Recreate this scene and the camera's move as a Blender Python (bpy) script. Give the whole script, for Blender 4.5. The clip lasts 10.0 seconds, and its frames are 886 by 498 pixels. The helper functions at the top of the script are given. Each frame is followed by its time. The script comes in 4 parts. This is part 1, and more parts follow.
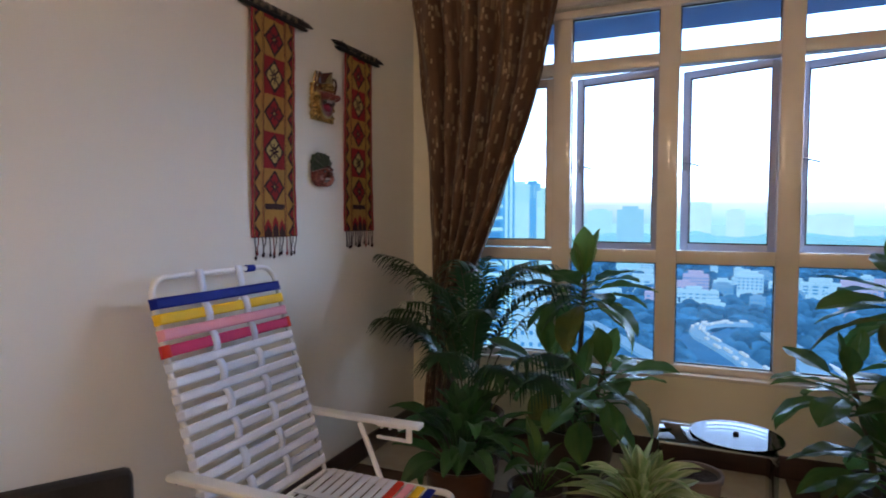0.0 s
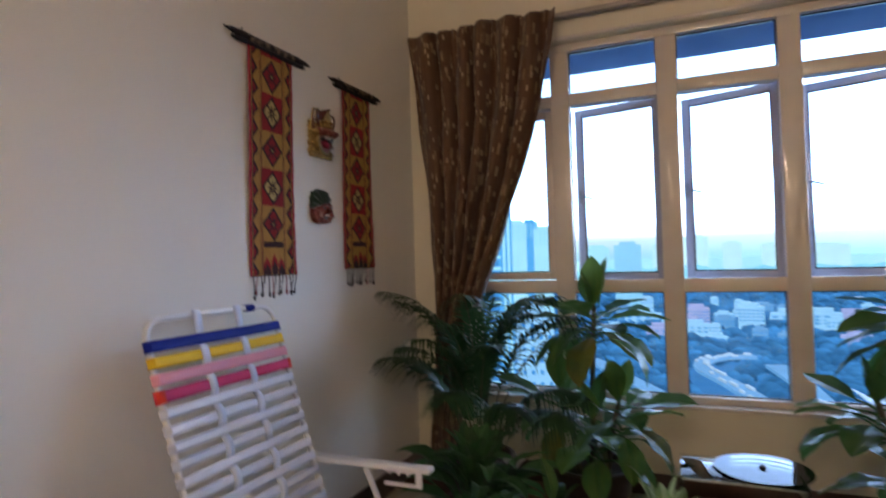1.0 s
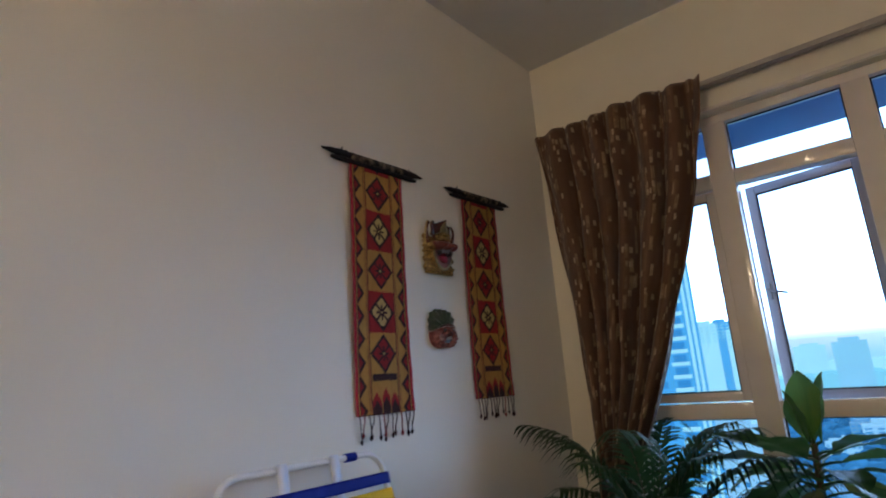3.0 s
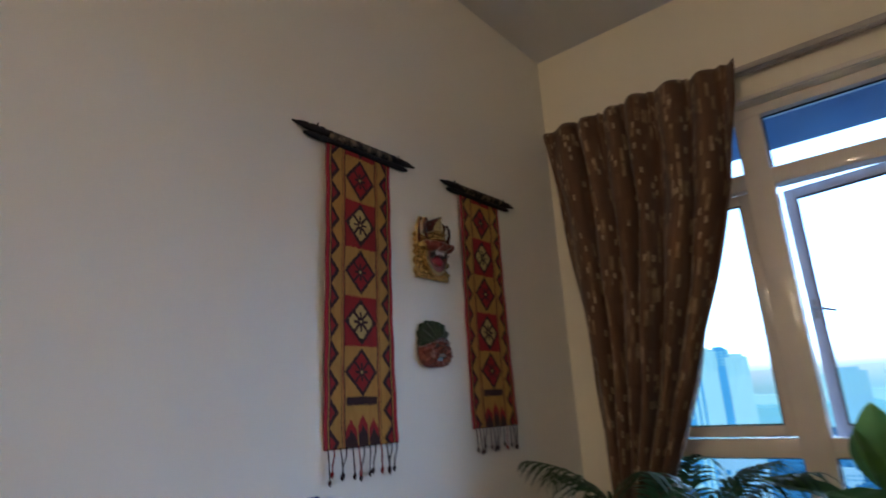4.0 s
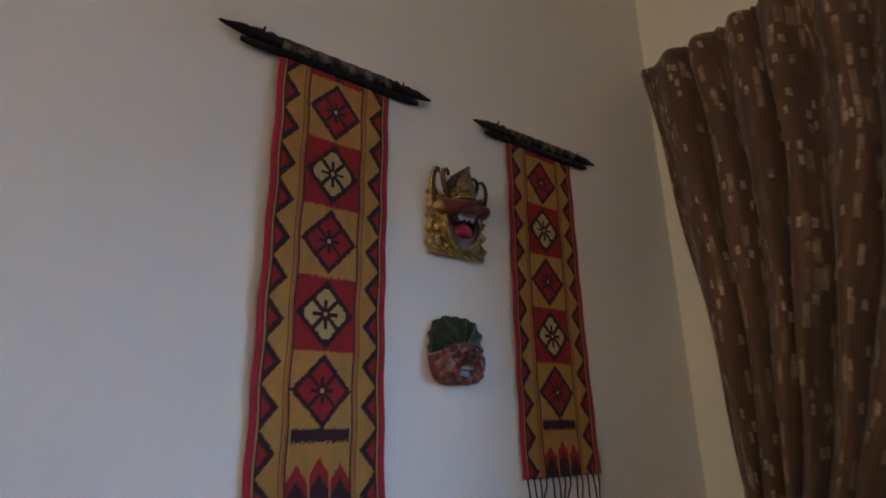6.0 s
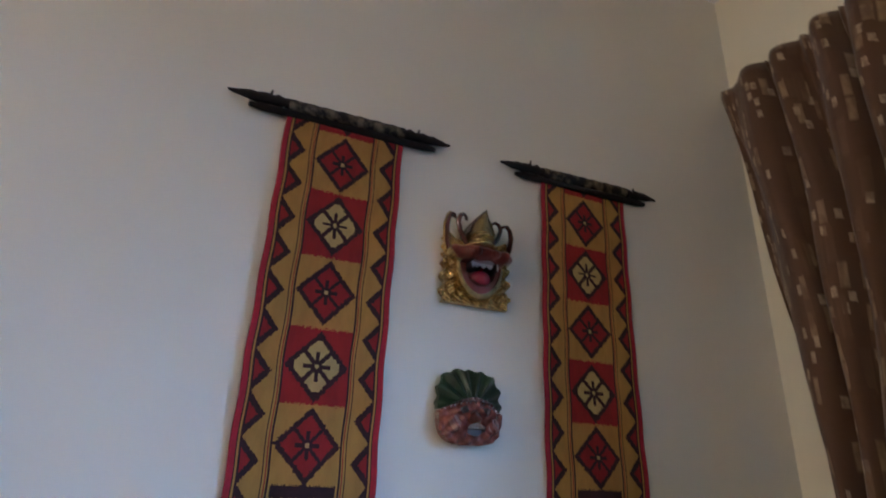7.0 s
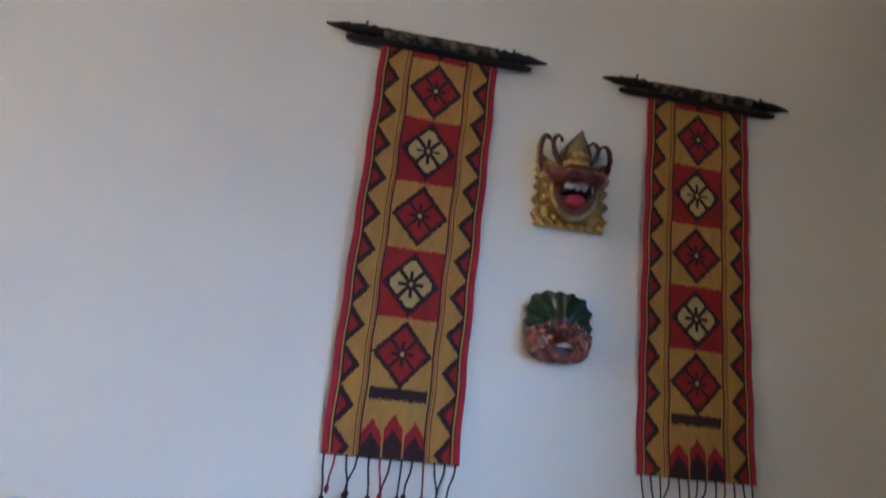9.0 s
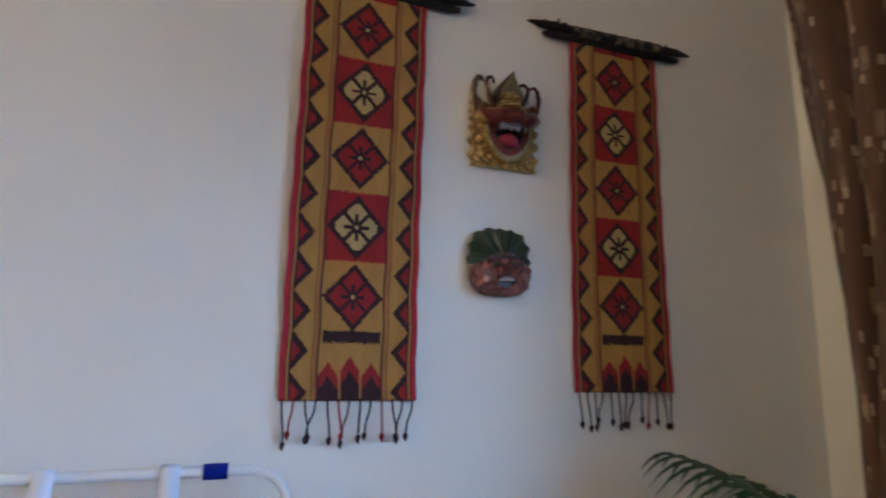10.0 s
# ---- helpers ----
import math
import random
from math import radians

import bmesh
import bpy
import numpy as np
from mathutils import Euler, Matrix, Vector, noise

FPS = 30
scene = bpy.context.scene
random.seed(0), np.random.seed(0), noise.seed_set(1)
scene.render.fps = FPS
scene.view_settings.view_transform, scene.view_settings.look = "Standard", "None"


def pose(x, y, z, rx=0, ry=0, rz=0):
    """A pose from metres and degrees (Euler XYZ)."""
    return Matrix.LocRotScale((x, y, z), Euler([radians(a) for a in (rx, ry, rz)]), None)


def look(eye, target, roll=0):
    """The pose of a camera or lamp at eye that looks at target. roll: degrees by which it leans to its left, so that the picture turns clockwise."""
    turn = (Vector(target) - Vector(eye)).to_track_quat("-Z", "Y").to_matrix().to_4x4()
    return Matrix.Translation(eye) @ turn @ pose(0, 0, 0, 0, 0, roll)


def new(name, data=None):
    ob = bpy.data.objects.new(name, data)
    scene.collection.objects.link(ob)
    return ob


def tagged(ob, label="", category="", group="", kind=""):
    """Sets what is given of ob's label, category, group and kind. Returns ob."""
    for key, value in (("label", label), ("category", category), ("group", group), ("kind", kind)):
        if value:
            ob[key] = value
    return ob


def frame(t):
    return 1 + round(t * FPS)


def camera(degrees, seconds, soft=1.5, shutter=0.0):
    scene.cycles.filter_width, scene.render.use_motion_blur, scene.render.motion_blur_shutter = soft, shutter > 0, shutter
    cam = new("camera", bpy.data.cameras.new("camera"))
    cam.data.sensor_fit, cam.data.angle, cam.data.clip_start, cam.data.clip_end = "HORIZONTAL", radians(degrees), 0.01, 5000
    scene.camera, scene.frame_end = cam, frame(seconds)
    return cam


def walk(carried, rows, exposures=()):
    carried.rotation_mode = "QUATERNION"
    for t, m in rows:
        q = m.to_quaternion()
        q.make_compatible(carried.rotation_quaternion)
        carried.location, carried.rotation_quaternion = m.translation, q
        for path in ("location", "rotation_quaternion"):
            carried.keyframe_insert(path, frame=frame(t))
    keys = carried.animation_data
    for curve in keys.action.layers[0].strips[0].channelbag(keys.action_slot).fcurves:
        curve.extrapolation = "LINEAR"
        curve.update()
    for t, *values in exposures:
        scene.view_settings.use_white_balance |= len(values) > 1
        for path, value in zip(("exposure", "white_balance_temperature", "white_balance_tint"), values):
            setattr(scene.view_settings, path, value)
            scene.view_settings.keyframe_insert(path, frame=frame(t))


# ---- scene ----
cam = camera(75.2, 10.0, soft=1.8, shutter=0.7)
PATH = [
    (0, (0.13, -0.078, 1.233), (-0.654, 1.759, 1.134), 0.1),
    (0.5, (0.134, -0.061, 1.223), (-0.6, 1.798, 1.147), -0.6),
    (1, (0.084, -0.03, 1.201), (-0.693, 1.812, 1.245), -1.7),
    (1.5, (0.044, 0.047, 1.203), (-0.911, 1.788, 1.442), -4.4),
    (1.6, (0.024, 0.075, 1.22), (-0.967, 1.788, 1.509), -4.9),
    (2, (0.103, 0.139, 1.231), (-1.133, 1.66, 1.626), -3.4),
    (2.5, (0.117, 0.22, 1.242), (-1.173, 1.689, 1.664), -4.6),
    (2.7, (0.101, 0.28, 1.239), (-1.166, 1.763, 1.677), -4.7),
    (3.8, (-0.126, 0.592, 1.274), (-1.306, 2.127, 1.777), -2.9),
    (4, (-0.16, 0.648, 1.255), (-1.371, 2.147, 1.787), -3.3),
    (4.5, (-0.236, 0.825, 1.277), (-1.574, 2.208, 1.824), -2.4),
    (5, (-0.318, 0.971, 1.271), (-1.726, 2.282, 1.82), -2.6),
    (5.2, (-0.359, 1.024, 1.277), (-1.764, 2.347, 1.802), -2.0),
    (6.3, (-0.396, 1.392, 1.31), (-1.971, 2.455, 1.934), -0.2),
    (6.5, (-0.357, 1.453, 1.324), (-1.985, 2.43, 1.953), 0.6),
    (7, (-0.289, 1.57, 1.316), (-2.004, 2.277, 2.063), 2.4),
    (7.5, (-0.227, 1.635, 1.305), (-2.017, 2.158, 2.028), 7.4),
    (8, (-0.222, 1.669, 1.319), (-2.103, 2.015, 1.904), 7.9),
    (8.5, (-0.224, 1.685, 1.347), (-2.135, 1.916, 1.889), 8.5),
    (9, (-0.231, 1.664, 1.313), (-2.157, 1.946, 1.774), 6.3),
    (9.5, (-0.238, 1.615, 1.28), (-2.159, 2.025, 1.654), 3.5),
    (10, (-0.257, 1.558, 1.257), (-2.109, 2.22, 1.618), 1.2),
]
walk(cam, [(t, look(eye, target, roll)) for t, eye, target, roll in PATH],
     exposures=[(0.0, 0.08, 6850, 16), (1.2, 0.08, 6700, 16), (2.5, -0.03, 6350, 11), (5.0, -0.10, 6250, 9), (6.4, 0.20, 5800, 10), (6.9, 0.36, 5600, 8), (7.5, 0.66, 5350, 7), (9.0, 0.72, 5450, 7), (10.0, 0.58, 5750, 7)])

# ---- world and light ----
world = bpy.data.worlds.new("evening_sky")
scene.world = world
world.use_nodes = True
wn, wl = world.node_tree.nodes, world.node_tree.links
wn.clear()
w_out, w_bg, w_tc = wn.new("ShaderNodeOutputWorld"), wn.new("ShaderNodeBackground"), wn.new("ShaderNodeTexCoord")
w_sep, w_map, w_ramp = wn.new("ShaderNodeSeparateXYZ"), wn.new("ShaderNodeMapRange"), wn.new("ShaderNodeValToRGB")
w_map.inputs["From Min"].default_value, w_map.inputs["From Max"].default_value = -0.02, 0.45
wl.new(w_tc.outputs["Generated"], w_sep.inputs[0])
wl.new(w_sep.outputs["Z"], w_map.inputs["Value"])
wl.new(w_map.outputs["Result"], w_ramp.inputs["Fac"])
w_side, w_mul = wn.new("ShaderNodeMapRange"), wn.new("ShaderNodeVectorMath")
w_side.inputs["From Min"].default_value, w_side.inputs["From Max"].default_value = -0.5, 0.8
w_side.inputs["To Min"].default_value, w_side.inputs["To Max"].default_value = 0.45, 1.65
w_mul.operation = "SCALE"
wl.new(w_sep.outputs["X"], w_side.inputs["Value"])
wl.new(w_ramp.outputs["Color"], w_mul.inputs[0])
wl.new(w_side.outputs["Result"], w_mul.inputs["Scale"])
wl.new(w_mul.outputs["Vector"], w_bg.inputs["Color"])
wl.new(w_bg.outputs[0], w_out.inputs["Surface"])
stops = w_ramp.color_ramp.elements
stops[0].position, stops[0].color = 0.0, (0.042, 0.093, 0.125, 1)
stops[1].position, stops[1].color = 1.0, (0.20, 0.27, 0.38, 1)
for at, c in ((0.045, (0.046, 0.090, 0.108, 1)), (0.10, (0.085, 0.115, 0.136, 1)), (0.15, (0.30, 0.40, 0.53, 1)),
              (0.19, (0.46, 0.67, 1.0, 1)), (0.36, (0.43, 0.65, 1.0, 1)), (0.60, (0.20, 0.33, 0.55, 1))):
    e = stops.new(at)
    e.color = c
w_bg.inputs["Strength"].default_value = 11.6


# the low sun behind thin cloud
sun = new("evening_sun", bpy.data.lights.new("evening_sun", "SUN"))
sun.data.energy, sun.data.angle, sun.data.color = 0.38, radians(16), (0.52, 0.74, 1.0)
sun.matrix_world = look((28.0, 30.0, 9.6), (0.0, 0.0, 0.0))


def room_lamp(x, y, z, watts):
    data = bpy.data.lights.new("ceiling_lamp_light", "POINT")
    data.shadow_soft_size, data.energy, data.color = 0.12, watts, (1.0, 0.75, 0.50)
    ob = new("ceiling_lamp_light", data)
    ob.matrix_world = pose(x, y, z)
    return ob


LAMPS = ((-0.13, -1.6, 2.60, 44), (-0.11, -2.1, 2.28, 18), (1.22, -1.6, 2.27, 10), (0.18, -4.0, 2.55, 18), (2.0, -4.0, 2.55, 18))
for x, y, z, watts in LAMPS:
    room_lamp(x, y, z, watts)

# ---- materials ----


def mat(name, color, rough=0.6, metal=0.0, second=None, scale=8.0, amount=0.5, bump=0.0, bump_scale=60.0,
        stretch=(1, 1, 1), coat=0.0, island=0.0, detail=5.0, haze_glow=None, spec=0.5, through_light=0.0, patchy=0.85):
    """A node material: two colours mixed by noise at two scales, with fine relief."""
    m = bpy.data.materials.new(name)
    m.use_nodes = True
    n, l = m.node_tree.nodes, m.node_tree.links
    b = n["Principled BSDF"]
    b.inputs["Roughness"].default_value, b.inputs["Metallic"].default_value = rough, metal
    b.inputs["Coat Weight"].default_value, b.inputs["Specular IOR Level"].default_value = coat, spec
    tc, mp = n.new("ShaderNodeTexCoord"), n.new("ShaderNodeMapping")
    mp.inputs["Scale"].default_value = stretch
    l.new(tc.outputs["Object"], mp.inputs["Vector"])
    no = n.new("ShaderNodeTexNoise")
    no.inputs["Scale"].default_value, no.inputs["Detail"].default_value = scale, detail
    l.new(mp.outputs[0], no.inputs["Vector"])
    mix = n.new("ShaderNodeMix")
    mix.data_type = "RGBA"
    second = second or tuple(c * 0.75 for c in color)
    mix.inputs["A"].default_value, mix.inputs["B"].default_value = (*color, 1), (*second, 1)
    ramp = n.new("ShaderNodeMapRange")
    ramp.inputs["From Min"].default_value, ramp.inputs["From Max"].default_value = 0.35, 0.68
    ramp.inputs["To Max"].default_value = amount
    l.new(no.outputs["Fac"], ramp.inputs["Value"])
    l.new(ramp.outputs[0], mix.inputs["Factor"])
    colour = mix.outputs["Result"]
    if island:
        oi, hsv, mr = n.new("ShaderNodeObjectInfo"), n.new("ShaderNodeHueSaturation"), n.new("ShaderNodeMapRange")
        mr.inputs["To Min"].default_value, mr.inputs["To Max"].default_value = 1 - island, 1 + island
        l.new(oi.outputs["Random"], mr.inputs["Value"])
        l.new(mr.outputs[0], hsv.inputs["Value"])
        l.new(colour, hsv.inputs["Color"])
        colour = hsv.outputs[0]
    l.new(colour, b.inputs["Base Color"])
    if bump:
        n2, bp = n.new("ShaderNodeTexNoise"), n.new("ShaderNodeBump")
        n2.inputs["Scale"].default_value, n2.inputs["Detail"].default_value = bump_scale, 4
        l.new(mp.outputs[0], n2.inputs["Vector"])
        bp.inputs["Strength"].default_value, bp.inputs["Distance"].default_value = bump, 0.004
        l.new(n2.outputs["Fac"], bp.inputs["Height"])
        l.new(bp.outputs[0], b.inputs["Normal"])
    if through_light:
        tl, ms = n.new("ShaderNodeBsdfTranslucent"), n.new("ShaderNodeMixShader")
        l.new(colour, tl.inputs["Color"])
        ms.inputs["Fac"].default_value = through_light
        l.new(b.outputs[0], ms.inputs[1])
        l.new(tl.outputs[0], ms.inputs[2])
        l.new(ms.outputs[0], n["Material Output"].inputs["Surface"])
    # glow that stands in for haze over distant things
    if haze_glow:
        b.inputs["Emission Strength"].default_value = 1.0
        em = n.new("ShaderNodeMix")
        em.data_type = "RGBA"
        em.inputs["A"].default_value, em.inputs["B"].default_value = (*haze_glow, 1), (*(c * patchy for c in haze_glow), 1)
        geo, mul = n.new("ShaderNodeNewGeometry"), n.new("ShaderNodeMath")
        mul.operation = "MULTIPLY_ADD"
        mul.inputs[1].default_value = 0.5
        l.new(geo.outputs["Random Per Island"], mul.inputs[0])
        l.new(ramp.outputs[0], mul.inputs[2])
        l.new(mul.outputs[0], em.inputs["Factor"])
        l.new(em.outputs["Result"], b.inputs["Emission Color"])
    return m


def glass_mat(name, tint, rough=0.0, ior=1.5):
    m = bpy.data.materials.new(name)
    m.use_nodes = True
    n, l = m.node_tree.nodes, m.node_tree.links
    n.clear()
    out, mixs, tr, gl, fr = (n.new("ShaderNodeOutputMaterial"), n.new("ShaderNodeMixShader"), n.new("ShaderNodeBsdfTransparent"),
                             n.new("ShaderNodeBsdfGlossy"), n.new("ShaderNodeFresnel"))
    tr.inputs["Color"].default_value = (*tint, 1)
    gl.inputs["Roughness"].default_value = rough
    fr.inputs["IOR"].default_value = ior
    l.new(fr.outputs[0], mixs.inputs["Fac"])
    l.new(tr.outputs[0], mixs.inputs[1])
    l.new(gl.outputs[0], mixs.inputs[2])
    l.new(mixs.outputs[0], out.inputs["Surface"])
    return m


M_WALL = mat("cream_wall_paint", (0.80, 0.77, 0.71), 0.62, second=(0.76, 0.73, 0.67), scale=2.2, amount=0.7, bump=0.10, bump_scale=90)
M_WALL_Y = mat("pale_yellow_wall_paint", (0.80, 0.75, 0.63), 0.6, second=(0.75, 0.70, 0.58), scale=2.5, amount=0.7, bump=0.10, bump_scale=90)
M_CEIL = mat("ceiling_paint", (0.74, 0.74, 0.74), 0.8, second=(0.70, 0.70, 0.70), scale=2, bump=0.06, bump_scale=50)
M_SKIRT = mat("dark_brown_skirting", (0.055, 0.022, 0.014), 0.35, second=(0.03, 0.012, 0.008), scale=14, bump=0.1, stretch=(1, 6, 6))
M_TILE_L = mat("beige_floor_tile", (0.50, 0.45, 0.36), 0.16, second=(0.42, 0.36, 0.28), scale=9, amount=0.8, island=0.06)
M_TILE_D = mat("brown_floor_tile", (0.14, 0.085, 0.055), 0.16, second=(0.09, 0.05, 0.035), scale=9, amount=0.8, island=0.08)
M_GROUT = mat("tile_grout", (0.16, 0.13, 0.11), 0.9, scale=30)
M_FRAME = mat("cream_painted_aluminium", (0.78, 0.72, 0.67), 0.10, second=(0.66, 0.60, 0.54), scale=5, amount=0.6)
M_SASH = mat("bluish_grey_sash", (0.38, 0.39, 0.50), 0.25, second=(0.31, 0.32, 0.43), scale=6, amount=0.5, coat=0.3)
M_RUBBER = mat("black_window_gasket", (0.015, 0.015, 0.02), 0.6)
M_METAL = mat("dull_steel", (0.30, 0.30, 0.33), 0.35, 0.8, scale=30)
M_GLASS = glass_mat("window_glass", (0.90, 0.95, 1.0))
M_TABLEGLASS = glass_mat("clear_table_glass", (0.84, 0.90, 0.92), ior=1.55)
M_RAIL = mat("grey_curtain_track", (0.42, 0.38, 0.36), 0.4, second=(0.36, 0.33, 0.31), scale=20)
M_WHITE = mat("white_painted_tube", (0.80, 0.79, 0.80), 0.3, second=(0.72, 0.71, 0.72), scale=12, amount=0.6, coat=0.2)
M_PVC = mat("white_vinyl_strap", (0.68, 0.71, 0.82), 0.42, second=(0.61, 0.64, 0.74), scale=18, amount=0.6, bump=0.05, bump_scale=200)
M_BLUE = mat("blue_vinyl_strap", (0.008, 0.018, 0.24), 0.5, second=(0.006, 0.014, 0.18), scale=14, spec=0.1)
M_YELLOW = mat("yellow_vinyl_strap", (0.80, 0.52, 0.03), 0.5, second=(0.70, 0.43, 0.02), scale=14, spec=0.1)
M_PINK = mat("light_pink_vinyl_strap", (0.80, 0.36, 0.45), 0.5, second=(0.72, 0.30, 0.38), scale=14, spec=0.1)
M_MAG = mat("magenta_vinyl_strap", (0.58, 0.05, 0.16), 0.5, second=(0.48, 0.03, 0.12), scale=14, spec=0.1)
M_RED = mat("red_vinyl_strap", (0.60, 0.05, 0.03), 0.5, second=(0.48, 0.03, 0.02), scale=14, spec=0.1)
M_BLACK = mat("black_leather", (0.010, 0.009, 0.009), 0.6, spec=0.2, second=(0.02, 0.018, 0.018), scale=30, bump=0.2, bump_scale=160)
M_POT = mat("brown_glazed_pot", (0.085, 0.035, 0.02), 0.3, second=(0.045, 0.018, 0.012), scale=7, amount=0.9, bump=0.08, bump_scale=25)
M_POT2 = mat("dark_plastic_pot", (0.035, 0.02, 0.017), 0.35, second=(0.022, 0.014, 0.012), scale=9)
M_CLAY = mat("grey_clay_pot", (0.20, 0.15, 0.13), 0.7, second=(0.13, 0.10, 0.09), scale=12, bump=0.1)
M_SOIL = mat("potting_soil", (0.035, 0.022, 0.014), 0.95, second=(0.015, 0.01, 0.007), scale=60, amount=0.9, bump=0.8, bump_scale=120)
M_LEAF = mat("broad_green_leaf", (0.052, 0.145, 0.042), 0.28, second=(0.10, 0.185, 0.048), scale=7, amount=0.8, bump=0.12, bump_scale=40, stretch=(1, 5, 1), island=0.35, spec=0.35, through_light=0.35)
M_LEAF_O = mat("yellowing_leaf", (0.16, 0.14, 0.022), 0.4, second=(0.06, 0.10, 0.025), scale=9, amount=0.9, bump=0.1, bump_scale=40, through_light=0.35)
M_LILY = mat("lily_leaf", (0.035, 0.105, 0.035), 0.45, second=(0.06, 0.15, 0.05), scale=8, amount=0.8, bump=0.1, bump_scale=50, stretch=(1, 5, 1), island=0.35, spec=0.35, through_light=0.35)
M_SPIDER = mat("variegated_leaf", (0.48, 0.53, 0.30), 0.38, second=(0.14, 0.27, 0.08), scale=26, amount=0.95, stretch=(0.25, 3, 1), island=0.25, through_light=0.3)
M_PALM = mat("palm_leaflet", (0.024, 0.065, 0.022), 0.38, second=(0.04, 0.085, 0.03), scale=12, amount=0.8, island=0.25, spec=0.3, through_light=0.25)
M_STEM = mat("green_brown_stem", (0.11, 0.10, 0.045), 0.6, second=(0.06, 0.05, 0.025), scale=25, amount=0.8, bump=0.2)
M_ROD = mat("black_carved_wood", (0.010, 0.007, 0.007), 0.55, spec=0.25, second=(0.022, 0.014, 0.011), scale=30, bump=0.4, bump_scale=90, stretch=(1, 0.3, 1))
M_BIND = mat("cream_brown_binding", (0.18, 0.135, 0.085), 0.8, second=(0.012, 0.009, 0.008), scale=48, amount=1.6, bump=0.4, bump_scale=150)
M_C_RED = mat("red_woven_cotton", (0.29, 0.011, 0.014), 0.95, second=(0.21, 0.009, 0.012), scale=45, amount=0.9, bump=0.5, bump_scale=420, stretch=(1, 1, 0.35))
M_C_YEL = mat("ochre_woven_cotton", (0.40, 0.215, 0.050), 0.95, second=(0.32, 0.165, 0.038), scale=45, amount=0.9, bump=0.5, bump_scale=420, stretch=(1, 1, 0.35))
M_C_CRM = mat("cream_woven_cotton", (0.44, 0.33, 0.13), 0.95, second=(0.36, 0.26, 0.10), scale=45, amount=0.9, bump=0.5, bump_scale=420)
M_C_BLK = mat("dark_maroon_cotton", (0.022, 0.007, 0.010), 0.95, second=(0.04, 0.010, 0.014), scale=45, amount=0.9, bump=0.5, bump_scale=420)
M_C_EDGE = mat("crimson_selvedge", (0.38, 0.016, 0.036), 0.95, second=(0.28, 0.013, 0.024), scale=60, amount=0.8, bump=0.5, bump_scale=420)
M_GOLD = mat("gilded_carving", (0.72, 0.51, 0.20), 0.16, 0.75, second=(0.24, 0.14, 0.05), scale=60, amount=0.9, bump=0.5, bump_scale=120)
M_M_RED = mat("red_lacquer", (0.17, 0.020, 0.012), 0.30, second=(0.07, 0.012, 0.010), scale=30, amount=0.8, bump=0.2, coat=0.12)
M_M_PINK = mat("pink_lacquer", (0.25, 0.018, 0.036), 0.25, second=(0.20, 0.02, 0.04), scale=30, coat=0.2)
M_M_WHT = mat("ivory_paint", (0.36, 0.31, 0.31), 0.3, second=(0.40, 0.34, 0.34), scale=40, coat=0.3)
M_M_GRN = mat("dark_green_lacquer", (0.010, 0.032, 0.012), 0.3, second=(0.006, 0.012, 0.007), scale=40, amount=0.9, coat=0.3)
M_M_PALE = mat("pale_pink_paint", (0.34, 0.20, 0.18), 0.25, second=(0.18, 0.07, 0.06), scale=50, amount=0.8, coat=0.3)
M_M_BLK = mat("dark_recess_paint", (0.02, 0.010, 0.012), 0.4)
M_M_MAR = mat("maroon_lacquer", (0.075, 0.016, 0.012), 0.25, second=(0.03, 0.010, 0.008), scale=40, amount=0.8, coat=0.4)
M_M_OLD = mat("dulled_gilding", (0.30, 0.23, 0.11), 0.35, 0.7, second=(0.12, 0.09, 0.05), scale=70, amount=0.9, bump=0.4, bump_scale=140)
M_M_COP = mat("coppery_lacquer", (0.30, 0.10, 0.080), 0.2, 0.25, second=(0.10, 0.020, 0.018), scale=45, amount=0.9, coat=0.4)
M_BAG = mat("crumpled_plastic", (0.50, 0.44, 0.58), 0.3, second=(0.16, 0.10, 0.26), scale=30, amount=0.9)

# distance: evening haze is painted in as a blue glow of each far material
M_H_WOOD = mat("far_woods", (0.010, 0.030, 0.042), 0.9, second=(0.004, 0.015, 0.025), scale=0.03, amount=0.9, haze_glow=(0.048, 0.27, 0.62), spec=0.0, patchy=0.36)
M_H_GROUND = mat("far_ground", (0.005, 0.012, 0.018), 0.95, second=(0.003, 0.008, 0.014), scale=0.01, haze_glow=(0.06, 0.30, 0.70), spec=0.0, patchy=0.6)
M_H_ROAD = mat("far_road", (0.05, 0.055, 0.06), 0.9, second=(0.03, 0.034, 0.04), scale=0.05, haze_glow=(0.11, 0.37, 0.68), spec=0.0)
M_H_CAR = mat("far_car", (0.12, 0.13, 0.13), 0.6, haze_glow=(0.30, 0.45, 0.58), spec=0.0)
M_H_WHITE = mat("far_white_wall", (0.04, 0.045, 0.05), 0.9, scale=0.05, haze_glow=(0.32, 0.70, 1.0), spec=0.0)
M_H_PINK = mat("far_pink_wall", (0.05, 0.03, 0.035), 0.9, scale=0.05, haze_glow=(0.36, 0.46, 0.78), spec=0.0)
M_H_PALE = mat("far_pale_haze_glow", (0.02, 0.025, 0.03), 0.9, scale=0.03, haze_glow=(0.46, 0.98, 1.15), spec=0.0)
M_H_TOWER = mat("far_tower_haze_glow", (0.02, 0.025, 0.03), 0.9, scale=0.03, haze_glow=(0.30, 0.76, 1.04), spec=0.0)
M_H_FAINT = mat("far_faint_haze_glow", (0.01, 0.012, 0.014), 0.9, scale=0.03, haze_glow=(0.66, 1.10, 1.20), spec=0.0)
M_H_BLUE = mat("far_blue_tower", (0.02, 0.03, 0.035), 0.9, scale=0.03, haze_glow=(0.08, 0.48, 0.95), spec=0.0)
